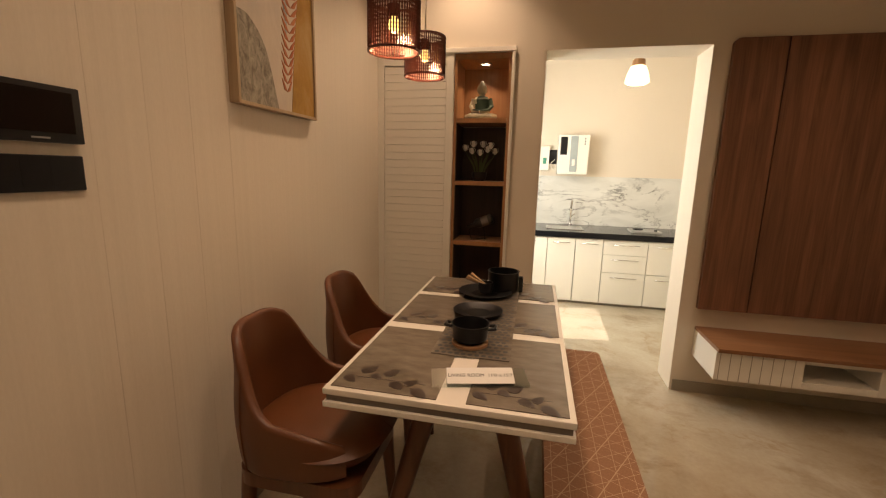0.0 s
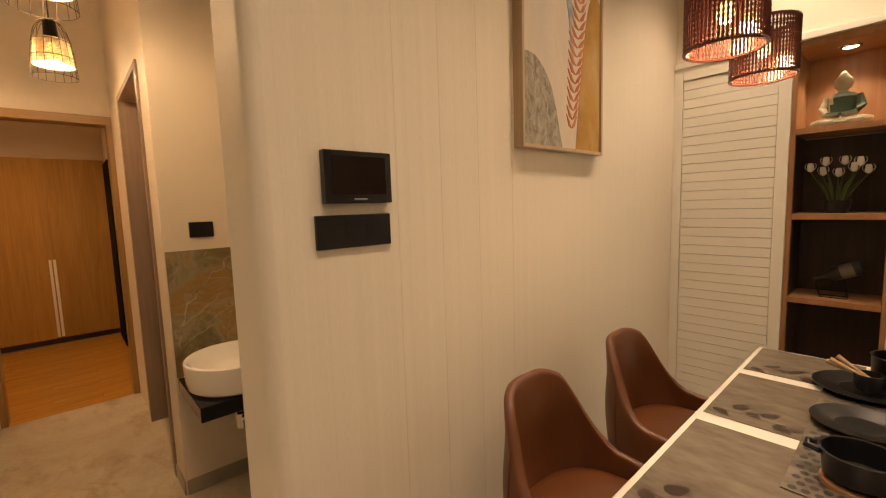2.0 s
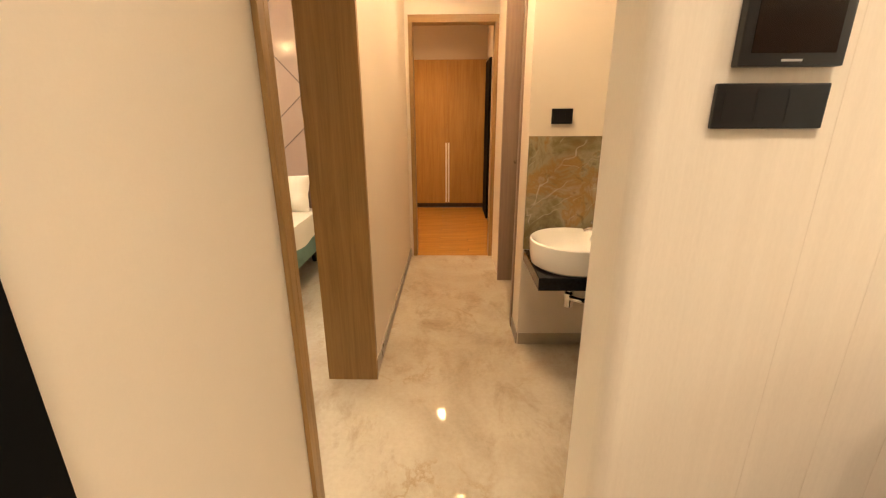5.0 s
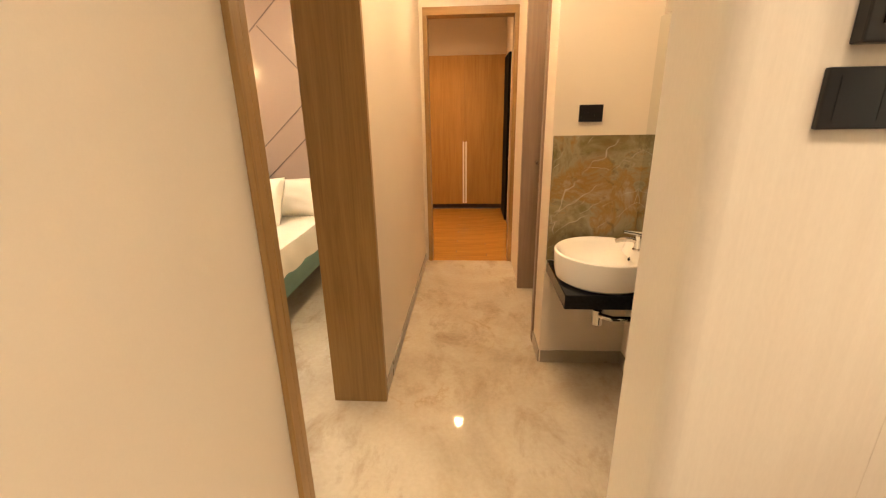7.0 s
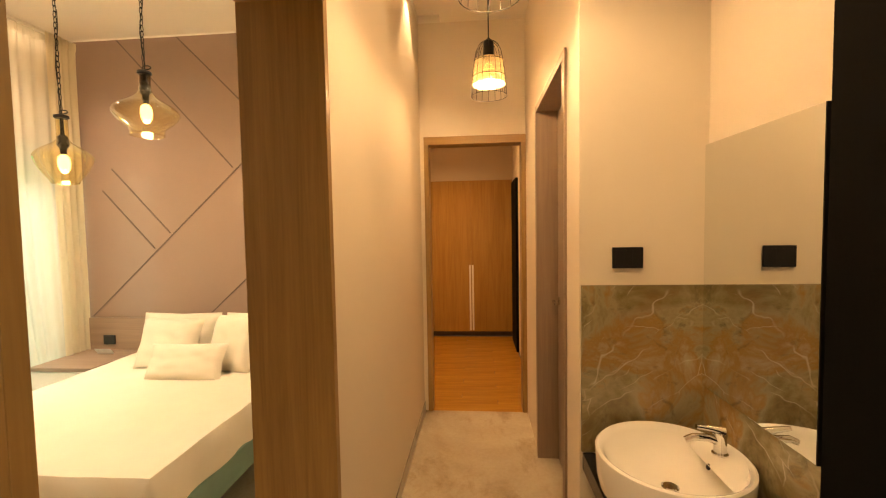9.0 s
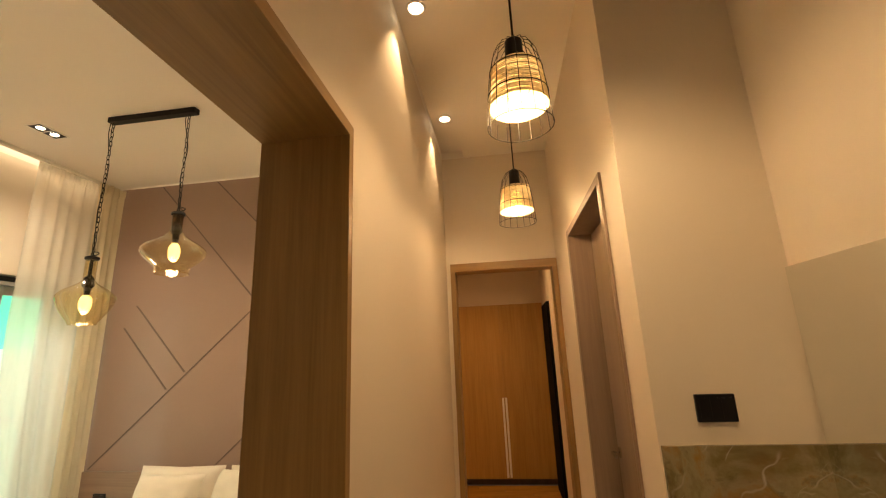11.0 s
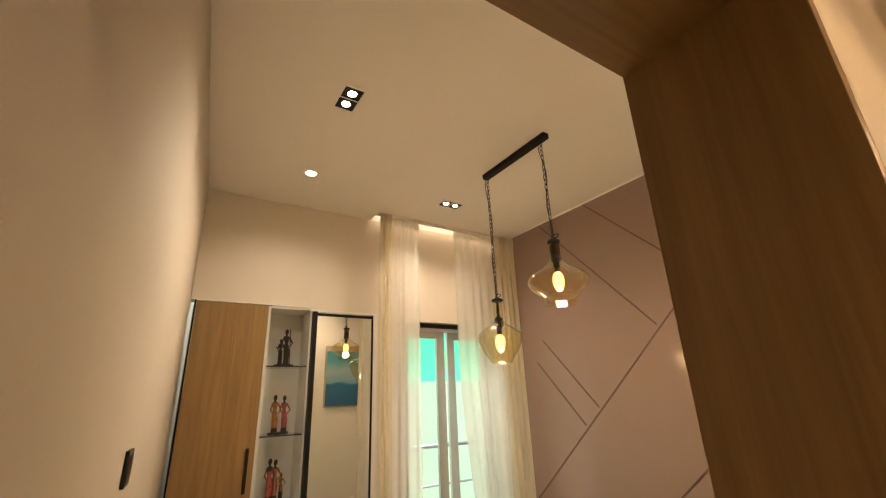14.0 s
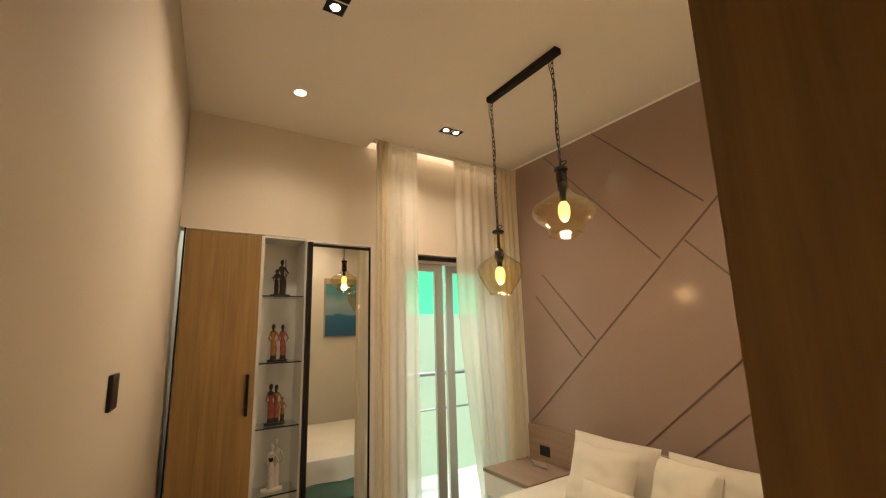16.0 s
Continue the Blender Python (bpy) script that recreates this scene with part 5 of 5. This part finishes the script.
# ---- bedroom ----
bed = thing("bed", -2.18, 2.18, 0.0, label="double bed with white linen on a green upholstered base", category="bed")
part("base", box(-0.88, 0.88, -0.755, 0.755, 0.17, 0.335, 0.03, 3), TEAL, bed, "green upholstered base")
for sx in (-0.78, 0.78):
    for sy in (-0.64, 0.64):
        part("leg", tube([(sx, sy, 0.18), (sx, sy, 0.0)], [0.03, 0.022], 12), BLACKMATT, bed)


def cover(u, v):
    """Bedspread over the mattress, hanging a little over three sides."""
    a, b_ = -0.87 + 1.78 * u, -0.79 + 1.58 * v
    x, y, z = a, b_, 0.5
    over = 0.0
    if a > 0.845:
        over = (a - 0.845) * 2.4
        x = 0.845 + 0.035 * min(1, over * 4)
    if abs(b_) > 0.725:
        o2 = (abs(b_) - 0.725) * 2.5
        over = max(over, o2)
        y = math.copysign(0.725 + 0.03 * min(1, o2 * 4), b_)
    z -= over + (0.012 if over > 0 else 0)
    w = noise.noise(Vector((a * 2.3, b_ * 2.3, 1.0)))
    w2 = noise.noise(Vector((a * 7, b_ * 6, 5.0)))
    z += 0.009 * w + 0.004 * w2
    if over > 0.02:
        ph = a if abs(b_) > 0.725 else b_
        d = 0.008 * math.sin(ph * 17 + 2 * w)
        if abs(b_) > 0.725:
            y += math.copysign(d + 0.01, b_)
        else:
            x += d + 0.01
        z += 0.02 * noise.noise(Vector((ph * 3, 2.0, 0.3)))
    return (x, y, z)


part("mattress", box(-0.865, 0.84, -0.715, 0.715, 0.335, 0.487, 0.04, 3), LINEN, bed)
part("bedspread", sheet(cover, 90, 90, 0.006), LINEN, bed, "creased white bedspread")


def cushion(x, y, z, w, h, d, rx, ry, rz, label, seed):
    """Stuffed cushion, standing on one edge."""
    def fn(s):
        def f(u, v):
            a, b_ = 2 * u - 1, 2 * v - 1
            e = max(0.0, (1 - a ** 4) * (1 - b_ ** 4)) ** 0.5
            pin = 1 - 0.06 * (1 - abs(a)) * b_ * b_ - 0.02
            pin2 = 1 - 0.06 * (1 - abs(b_)) * a * a
            wr = 0.012 * noise.noise(Vector((a * 2.5 + seed, b_ * 2.5, s)))
            return (a * w / 2 * pin2, s * (d / 2 * e + wr * e), b_ * h / 2 * pin)
        return f
    bm = join(sheet(fn(1), 20, 20), sheet(fn(-1), 20, 20))
    bmesh.ops.remove_doubles(bm, verts=bm.verts[:], dist=1e-4)
    bmesh.ops.recalc_face_normals(bm, faces=bm.faces[:])
    ob = solid("pillow", bm, LINEN, label, "pillow", group="bed pillows")
    ob.matrix_world = pose(x, y, z, rx, ry, rz)
    return ob


cushion(-2.93, 1.85, 0.65, 0.64, 0.36, 0.14, -18, 0, 90, "plump white sleeping pillow leaning on the headboard", 1)
cushion(-2.93, 2.53, 0.65, 0.64, 0.36, 0.14, -18, 0, 90, "plump white sleeping pillow leaning on the headboard", 2)
cushion(-2.69, 1.95, 0.65, 0.42, 0.38, 0.13, -26, 2, 97, "square cream cushion standing on the bed", 3)
cushion(-2.66, 2.45, 0.665, 0.4, 0.42, 0.13, -24, -4, 74, "square cream cushion standing on the bed", 4)
cushion(-2.46, 2.24, 0.59, 0.52, 0.26, 0.12, -28, 0, 92, "small rectangular cream cushion in front of the others", 5)

hd = thing("headboard", -3.1, 2.2, 0.0, label="low taupe veneer headboard panel along the wall", category="headboard")
part("panel", box(0.0, 0.03, -1.25, 1.25, 0.02, 0.755, 0.003), MAUVEWOOD, hd)
ns = thing("nightstand", -2.845, 1.17, 0.0, label="floating taupe nightstand with a white drawer", category="nightstand")
part("top", box(-0.222, 0.245, -0.245, 0.25, 0.465, 0.492, 0.003), MAUVEWOOD, ns)
part("body", box(-0.222, 0.22, -0.235, 0.24, 0.3, 0.464, 0.003), WHITE, ns)
part("drawer_front", box(0.221, 0.238, -0.235, 0.24, 0.305, 0.46, 0.003), WHITE, ns)
cd = solid("note_card", sheet(lambda u, v: (-0.05 + 0.03 * v, -0.07 + 0.14 * u, 0.045 * v), 2, 2, 0.002), plain("card_white", (0.75, 0.74, 0.7), 0.6), "small white folded card on the nightstand", "card")
cd.location = (-2.9, 1.2, 0.493)
switch_plate(-3.07, 1.13, 0.575, 0.1, 0.075, 90, "black bedside socket plate on the headboard", 2)
sw = switch_plate(-0.371, 2.32, 1.415, 0.09, 0.09, -94, "black switch plate on the bedroom wall", 1)

# built-in wardrobe
wa = thing("built_in_wardrobe", -1.13, 0.73, 0.0, label="built-in oak wardrobe with glass display shelves", category="wardrobe")
GREYBACK = plain("pale_grey_lining", (0.68, 0.67, 0.62), 0.5, var=0.03)
part("edge_trim", box(0.612, 0.622, -0.02, 0.01, 0.0, 2.21), BLACKMATT, wa)
dr = part("wardrobe_door", box(0.17, 0.61, -0.02, 0.004, 0.04, 2.205, 0.002), OAK, wa, "oak veneer door")
part("handle", box(0.205, 0.222, 0.005, 0.03, 1.05, 1.3, 0.003), BLACKMATT, dr, "black bar handle")
part("back_panel", box(-0.13, 0.165, -0.24, -0.22, 0.0, 2.2), GREYBACK, wa)
part("side_panel", box(0.15, 0.168, -0.22, 0.0, 0.0, 2.2), GREYBACK, wa)
part("side_panel", box(-0.135, -0.122, -0.22, 0.0, 0.0, 2.2), GREYBACK, wa)
part("top_panel", box(-0.122, 0.15, -0.22, 0.0, 2.19, 2.208), GREYBACK, wa)
part("plinth", box(-0.122, 0.15, -0.22, 0.0, 0.0, 0.06), GREYBACK, wa)
for z in (1.8, 1.36, 0.955, 0.553):
    s = part("glass_shelf", box(-0.121, 0.149, -0.219, -0.02, z - 0.008, z, 0.001), CLEAR, wa, "clear glass shelf")
    part("shelf_edge", box(-0.121, 0.149, -0.0195, -0.012, z - 0.008, z), plain("glass_edge_green", (0.02, 0.035, 0.03), 0.1), s)
wm = thing("mirror_door", -1.516, 0.73, 0.0, label="tall mirror door in a black frame", category="mirror")
part("mirror_glass", box(-0.214, 0.217, -0.006, 0.002, 0.03, 2.155), MIRROR, wm)
part("frame_post", box(0.218, 0.25, -0.02, 0.03, 0.0, 2.182, 0.002), BLACKMATT, wm)
part("frame_post", box(-0.227, -0.215, -0.02, 0.008, 0.0, 2.182, 0.002), BLACKMATT, wm)
part("frame_rail", box(-0.215, 0.217, -0.02, 0.008, 2.156, 2.175, 0.002), BLACKMATT, wm)
part("frame_rail", box(-0.215, 0.217, -0.02, 0.008, 0.0, 0.029, 0.002), BLACKMATT, wm)
setting("trim_wardrobe", join(box(-1.772, -1.744, 0.715, 0.74, 0, 2.2), box(-1.744, -1.25, 0.715, 0.737, 2.183, 2.2), box(-1.25, -0.5, 0.73, 0.735, 2.209, 2.216)), WHITE, "white trim round the built-in wardrobe")

BRONZE = plain("dark_bronze", (0.028, 0.02, 0.016), 0.4, 0.3, var=0.4, scale=60)
ROBES = [plain("robe_ochre", (0.32, 0.14, 0.04), 0.5, var=0.4, scale=50), plain("robe_red", (0.3, 0.07, 0.05), 0.5, var=0.4, scale=50), plain("robe_blue", (0.06, 0.1, 0.2), 0.5, var=0.4, scale=50)]
IVORY = plain("ivory_resin", (0.66, 0.62, 0.55), 0.4, var=0.08, scale=30)


def standing(x, y, h, seed):
    """One slender standing shape of a group, as rings with a lean."""
    r = random.Random(seed)
    lean = r.uniform(-0.03, 0.03) * h
    bm = lathe([(0.001, 0), (0.09 * h, 0.0), (0.075 * h, 0.12 * h), (0.085 * h, 0.3 * h), (0.07 * h, 0.5 * h), (0.045 * h, 0.6 * h), (0.075 * h, 0.7 * h), (0.08 * h, 0.78 * h), (0.028 * h, 0.82 * h), (0.026 * h, 0.85 * h), (0.05 * h, 0.89 * h), (0.052 * h, 0.94 * h), (0.03 * h, 0.99 * h), (0.001, h)], 14)
    for v in bm.verts:
        v.co.y *= 0.75
        v.co.x += lean * (v.co.z / h) + 0.012 * h * math.sin(v.co.z / h * 6)
    arm = [tube([(q * 0.07 * h + lean * 0.8, 0, 0.77 * h), (q * 0.14 * h + lean * 0.6, -0.02, 0.6 * h), (q * 0.07 * h, -0.04 * h, 0.5 * h)], [0.026 * h, 0.02 * h, 0.015 * h], 7) for q in (-1, 1)]
    out = join(bm, *arm)
    bmesh.ops.translate(out, verts=out.verts[:], vec=(x, y, 0.012))
    return out


def figurine(z, members, robes, label, staff=False, ivory=False):
    bms = [slab([(0.065 * math.cos(a) * (1 + 0.1 * math.sin(3 * a)), 0.035 * math.sin(a)) for a in [k * math.pi / 10 for k in range(20)]], 0, 0.014)]
    bms += [standing(x, y, h, k + int(z * 10)) for k, (x, y, h) in enumerate(members)]
    if staff:
        bms.append(tube([(0.03, -0.03, 0.012), (0.02, -0.03, 0.26)], 0.003, 6))
        bms.append(lathe([(0.001, 0), (0.028, 0.004), (0.03, 0.01), (0.001, 0.014)], 16, (-0.04, -0.03, 0.12)))
    ob = solid("figurine", join(*bms), IVORY if ivory else BRONZE, label, "figurine", group="shelf figurines")
    for m in robes:
        ob.data.materials.append(m)
    for f in ob.data.polygons:
        c = f.center
        if robes and 0.05 < c.z < 0.19 and abs(c.y) < 0.035 and not (c.z > 0.15 and c.z < 0.16):
            if ivory:
                f.material_index = 1 if (c.z > 0.17 and c.x < 0) else 0
            else:
                f.material_index = 1 + (0 if c.x < 0 else 1) % len(robes)
    ob.location = (-1.115, 0.63, z)
    ob.rotation_euler = (0, 0, radians(180))
    return ob


figurine(1.8005, [(0.01, 0, 0.25), (-0.03, 0.01, 0.18)], [], "dark bronze figurine pair with a tall staff", True)
figurine(1.3605, [(-0.03, 0, 0.24), (0.032, 0, 0.235)], ROBES[:2], "dark figurine pair in ochre and red robes")
figurine(0.9555, [(-0.03, 0.0, 0.25), (0.005, 0.012, 0.24), (0.045, 0, 0.16)], [ROBES[1], ROBES[0]], "dark figurine group in red and ochre robes")
figurine(0.5535, [(-0.01, 0.0, 0.27), (0.02, 0.015, 0.29)], [BRONZE], "ivory figurine pair on a dark base", False, True)

# picture seen in the mirror
sp = thing("seascape_painting", -2.6, 3.5, 1.47, label="turquoise seascape painting in a thin pale frame", category="painting")
part("frame", box(-0.38, 0.38, -0.03, -0.002, 0.0, 0.8, 0.002), PALEWOOD, sp)


def sea():
    m, n, l, b = node_mat("seascape", 0.5)
    tc, sp_ = n.new("ShaderNodeTexCoord"), n.new("ShaderNodeSeparateXYZ")
    l.new(tc.outputs["Object"], sp_.inputs[0])
    wob_ = noise_tex(n, l, coords(n, l, (1, 1, 3)), 4, 5)
    ad = n.new("ShaderNodeMath")
    ad.operation = "MULTIPLY_ADD"
    l.new(wob_, ad.inputs[0])
    ad.inputs[1].default_value = 0.16
    l.new(sp_.outputs[2], ad.inputs[2])
    c = ramp(n, l, ad.outputs[0], [(0.1, (0.02, 0.1, 0.2)), (0.37, (0.03, 0.15, 0.26)), (0.4, (0.2, 0.33, 0.36)), (0.55, (0.3, 0.38, 0.38)), (0.66, (0.08, 0.27, 0.28)), (0.9, (0.06, 0.25, 0.25))])
    l.new(c, b.inputs["Base Color"])
    return m


part("canvas", box(-0.365, 0.365, -0.034, -0.03, 0.015, 0.725), sea(), sp)

# ceiling fittings
twin_spot(-1.005, 2.12, 90)
twin_spot(-2.047, 3.017, 90)
twin_spot(-2.14, 1.31, 0)
round_downlight(-1.045, 1.29, group="bedroom downlights")


def chain(t, x, y, z0, z1):
    n = int((z1 - z0) / 0.03)
    for k in range(n):
        zc = z0 + (k + 0.5) * (z1 - z0) / n
        pts = [(x + (0.008 * math.cos(a) if k % 2 else 0.003), y + (0 if k % 2 else 0.008 * math.cos(a)), zc + 0.019 * math.sin(a)) for a in [i * math.pi / 5 for i in range(10)]]
        part("chain_link", tube(pts, 0.0023, 5, True), BLACKMATT, t)


gp = thing("pendant_lamp", -2.1, 2.104, 0.0, label="two amber glass pendants on a black ceiling bar, lit", category="pendant lamp")
part("ceiling_bar", box(-0.022, 0.022, -0.292, 0.292, H - 0.035, H - 0.001, 0.002), BLACKMATT, gp)
for dy, top, prof, flute, dep in (
    (-0.268, 2.115, [(0.028, -0.13), (0.045, -0.15), (0.085, -0.175), (0.118, -0.2), (0.13, -0.22), (0.13, -0.24), (0.122, -0.27), (0.105, -0.305), (0.082, -0.34), (0.066, -0.362), (0.062, -0.375)], 16, 0.03),
    (0.245, 2.335, [(0.028, -0.075), (0.034, -0.11), (0.06, -0.14), (0.105, -0.168), (0.143, -0.192), (0.158, -0.212), (0.16, -0.228), (0.152, -0.248), (0.128, -0.275), (0.1, -0.297), (0.085, -0.31), (0.082, -0.345)], 0, 0.0),
):
    part("cord", tube([(0.004 + 0.012 * math.sin(9 * k / 12), dy + 0.013 * math.cos(5 + 11 * k / 12), top + (H - 0.035 - top) * k / 12) for k in range(13)], 0.0022, 6), BLACKMATT, gp)
    chain(gp, 0.0, dy, top, H - 0.036)
    part("cap", lathe([(0.012, 0.012), (0.034, 0.004), (0.036, -0.008), (0.03, -0.012)], 24, (0, dy, top)), BLACKMATT, gp)
    part("neck", shell([(0.028, -0.012), (0.028, prof[0][1])], 24, (0, dy, top)), SMOKE if dy > 0 else AMBERGLASS, gp, "tinted glass neck")
    part("socket", lathe([(0.008, -0.012), (0.01, prof[0][1] + 0.03), (0.024, prof[0][1] + 0.015), (0.03, prof[0][1] - 0.03), (0.016, prof[0][1] - 0.05), (0.013, prof[0][1] - (0.1 if dy > 0 else 0.085))], 20, (0, dy, top)), BLACKMATT, gp)
    part("glass_shade", shell(prof, 48, (0, dy, top), flute, dep), AMBERGLASS, gp, "clear amber glass shade")
    zb = prof[0][1] - (0.1 if dy > 0 else 0.085)
    part("bulb", lathe([(0.014, zb), (0.026, zb - 0.018), (0.03, zb - 0.045), (0.026, zb - 0.075), (0.014, zb - 0.098), (0.001, zb - 0.104)], 18, (0, dy, top)), BULB, gp, "glowing filament bulb")
    part("rim", ring(prof[-1][0], prof[-1][1] + top, 0.003, (0, dy), 32), AMBERGLASS, gp)
    part("cord_loop", tube([(0.006, dy + 0.02 + 0.025 * math.cos(a), top + 0.022 + 0.01 * math.sin(a)) for a in [k * math.pi / 8 for k in range(16)]], 0.003, 6, True), BLACKMATT, gp)
    lamp("pendant_light", "POINT", (-2.1, 2.104 + dy, top + zb - 0.12), 3.5, WARM, 0.03)

# window and curtains
wi = thing("window_1", -2.45, 0.66, 0.0, label="grey aluminium sliding balcony window", category="window", kind="structure")
for b in (box(-0.498, -0.46, -0.05, 0.05, 0.0, 2.15), box(0.46, 0.498, -0.05, 0.05, 0.0, 2.15), box(-0.46, 0.46, -0.05, 0.05, 0.0, 0.04), box(-0.46, 0.46, -0.05, 0.05, 2.09, 2.15)):
    part("window_frame", b, ALU, wi)
for x0, x1, y, ww in ((0.023, 0.46, 0.014, 0.08), (-0.46, -0.03, -0.024, 0.075)):
    s = part("sash", join(box(x0, x0 + ww, y - 0.014, y + 0.014, 0.04, 2.09, 0.002), box(x1 - ww, x1, y - 0.014, y + 0.014, 0.04, 2.09, 0.002), box(x0 + ww, x1 - ww, y - 0.014, y + 0.014, 0.04, 0.1, 0.002), box(x0 + ww, x1 - ww, y - 0.014, y + 0.014, 2.03, 2.09, 0.002)), ALU, wi)
    pane = part("pane", box(x0 + ww, x1 - ww, y - 0.003, y + 0.003, 0.1, 2.03), CLEAR, s)
    pane.visible_shadow = False
# shade of the gap above the sashes, put in as a black strip
part("head_gap_shade", box(-0.46, 0.46, 0.0505, 0.056, 2.115, 2.15), BLACKMATT, wi, "black strip standing for the shaded gap over the sliding sashes")
part("threshold", box(-0.5, 0.5, -0.06, 0.07, 0.0, 0.012), WHITE, wi)
rl = thing("balcony_railing", -2.45, -0.25, 0.0, label="grey metal balcony railing outside the window", category="railing")
part("handrail", tube([(-1.2, 0, 1.08), (1.2, 0, 1.08)], 0.022, 10), ALU, rl)
part("midrail", tube([(-1.2, 0, 0.72), (1.2, 0, 0.72)], 0.012, 8), ALU, rl)
for k in range(5):
    part("post", tube([(-1.2 + 0.6 * k, 0, 0.0), (-1.2 + 0.6 * k, 0, 1.08)], 0.014, 8), ALU, rl)
setting("pavement_balcony", box(-4.2, -0.8, -0.5, 0.3, -0.1, -0.005), WHITE, "pale balcony floor outside the window")
# daylit view outside: two flat panels with the daylight put in as emission
bk = glow("daylit_green_glow", (0.12, 0.86, 0.46), 0.9)
setting("backdrop_sky", box(-9, 5, -6.02, -6.0, 1.9, 7), bk, "glowing green-turquoise panel standing for the daylit view through the window")
setting("backdrop_low", box(-9, 5, -5.52, -5.5, -3, 1.9), glow("daylit_pale_glow", (0.68, 0.86, 0.56), 0.8), "glowing pale green panel standing for the lower daylit view through the window")


def curtain(name, x0, x1, y, material, folds, amp, lean, label):
    """Hanging cloth; lean is how far its edge at x1 draws in towards the floor. Pinch pleats gather it at the top."""
    t = thing(name, (x0 + x1) / 2, y, 0.0, label=label, category="curtain", group="bedroom curtains")
    w = (x1 - x0) / 2

    def f(u, v):
        z = 0.02 + (H - 0.04) * v
        a = 2 * u - 1
        ph = a * folds * math.pi + 1.6 * noise.noise(Vector((a * 1.3, v * 0.7, x0)))
        soft = amp * (0.55 + 0.45 * noise.noise(Vector((a * 1.7, v * 0.6, x0 + 3))))
        pleat = 0.006 * max(0.0, (v - 0.93) / 0.07) * abs(math.sin(a * folds * 1.5 * math.pi))
        x = a * w - lean * u * max(0.0, (0.62 - v) / 0.62) ** 1.5
        return (x + 0.3 * soft * math.cos(ph), soft * math.sin(ph) + pleat + 0.01 * noise.noise(Vector((a * 2, v * 1.2, 4.0))), z)
    part("cloth", sheet(f, folds * 18, 40), material, t)
    part("heading_tape", sheet(lambda u, v: (f(u, 1)[0], f(u, 0.97 + 0.03 * v)[1] + 0.003, H - 0.085 + 0.065 * v), folds * 18, 2, 0.002), material, t)
    return t


curtain("sheer_curtain", -2.083, -1.72, 0.88, SHEER, 5, 0.014, 0.0, "white sheer voile curtain, drawn aside")
curtain("sheer_curtain", -3.0, -2.448, 0.88, SHEER, 6, 0.014, 0.2, "white sheer voile curtain, half drawn")
curtain("cream_curtain", -3.095, -2.87, 0.94, DRAPE, 4, 0.02, 0.0, "heavy cream curtain gathered beside the feature wall")
curtain("cream_curtain", -1.805, -1.712, 0.935, DRAPE, 2, 0.014, 0.0, "heavy cream curtain gathered beside the wardrobe")
ct = thing("curtain_track", -2.4, 0.9, H - 0.022, label="slim curtain track under the ceiling", category="curtain track")
part("rail", box(-0.72, 0.7, -0.015, 0.015, 0.0, 0.021), WHITE, ct)

# ---- wooden planks of the far room, last ----
wf = thing("floor_planks", -3.25, 3.5, 0.0, label="amber wooden plank floor", category="floor", kind="structure")
pl = mesh_of("plank", box(0.0, 0.118, 0.0, 0.898, -0.012, 0.0, 0.001), PLANK)
for j in range(19):
    y, k = 1.12, 0
    while y > -0.999:
        step = min(0.9 if k or j % 3 == 0 else 0.3 * (j % 3), y + 1.0)
        ob = new("plank", pl)
        ob.parent, ob.location, ob.scale = wf, (-0.001 - j * 0.12, y - step, 0.0005), (1, step / 0.9, 1)
        y, k = y - step, k + 1
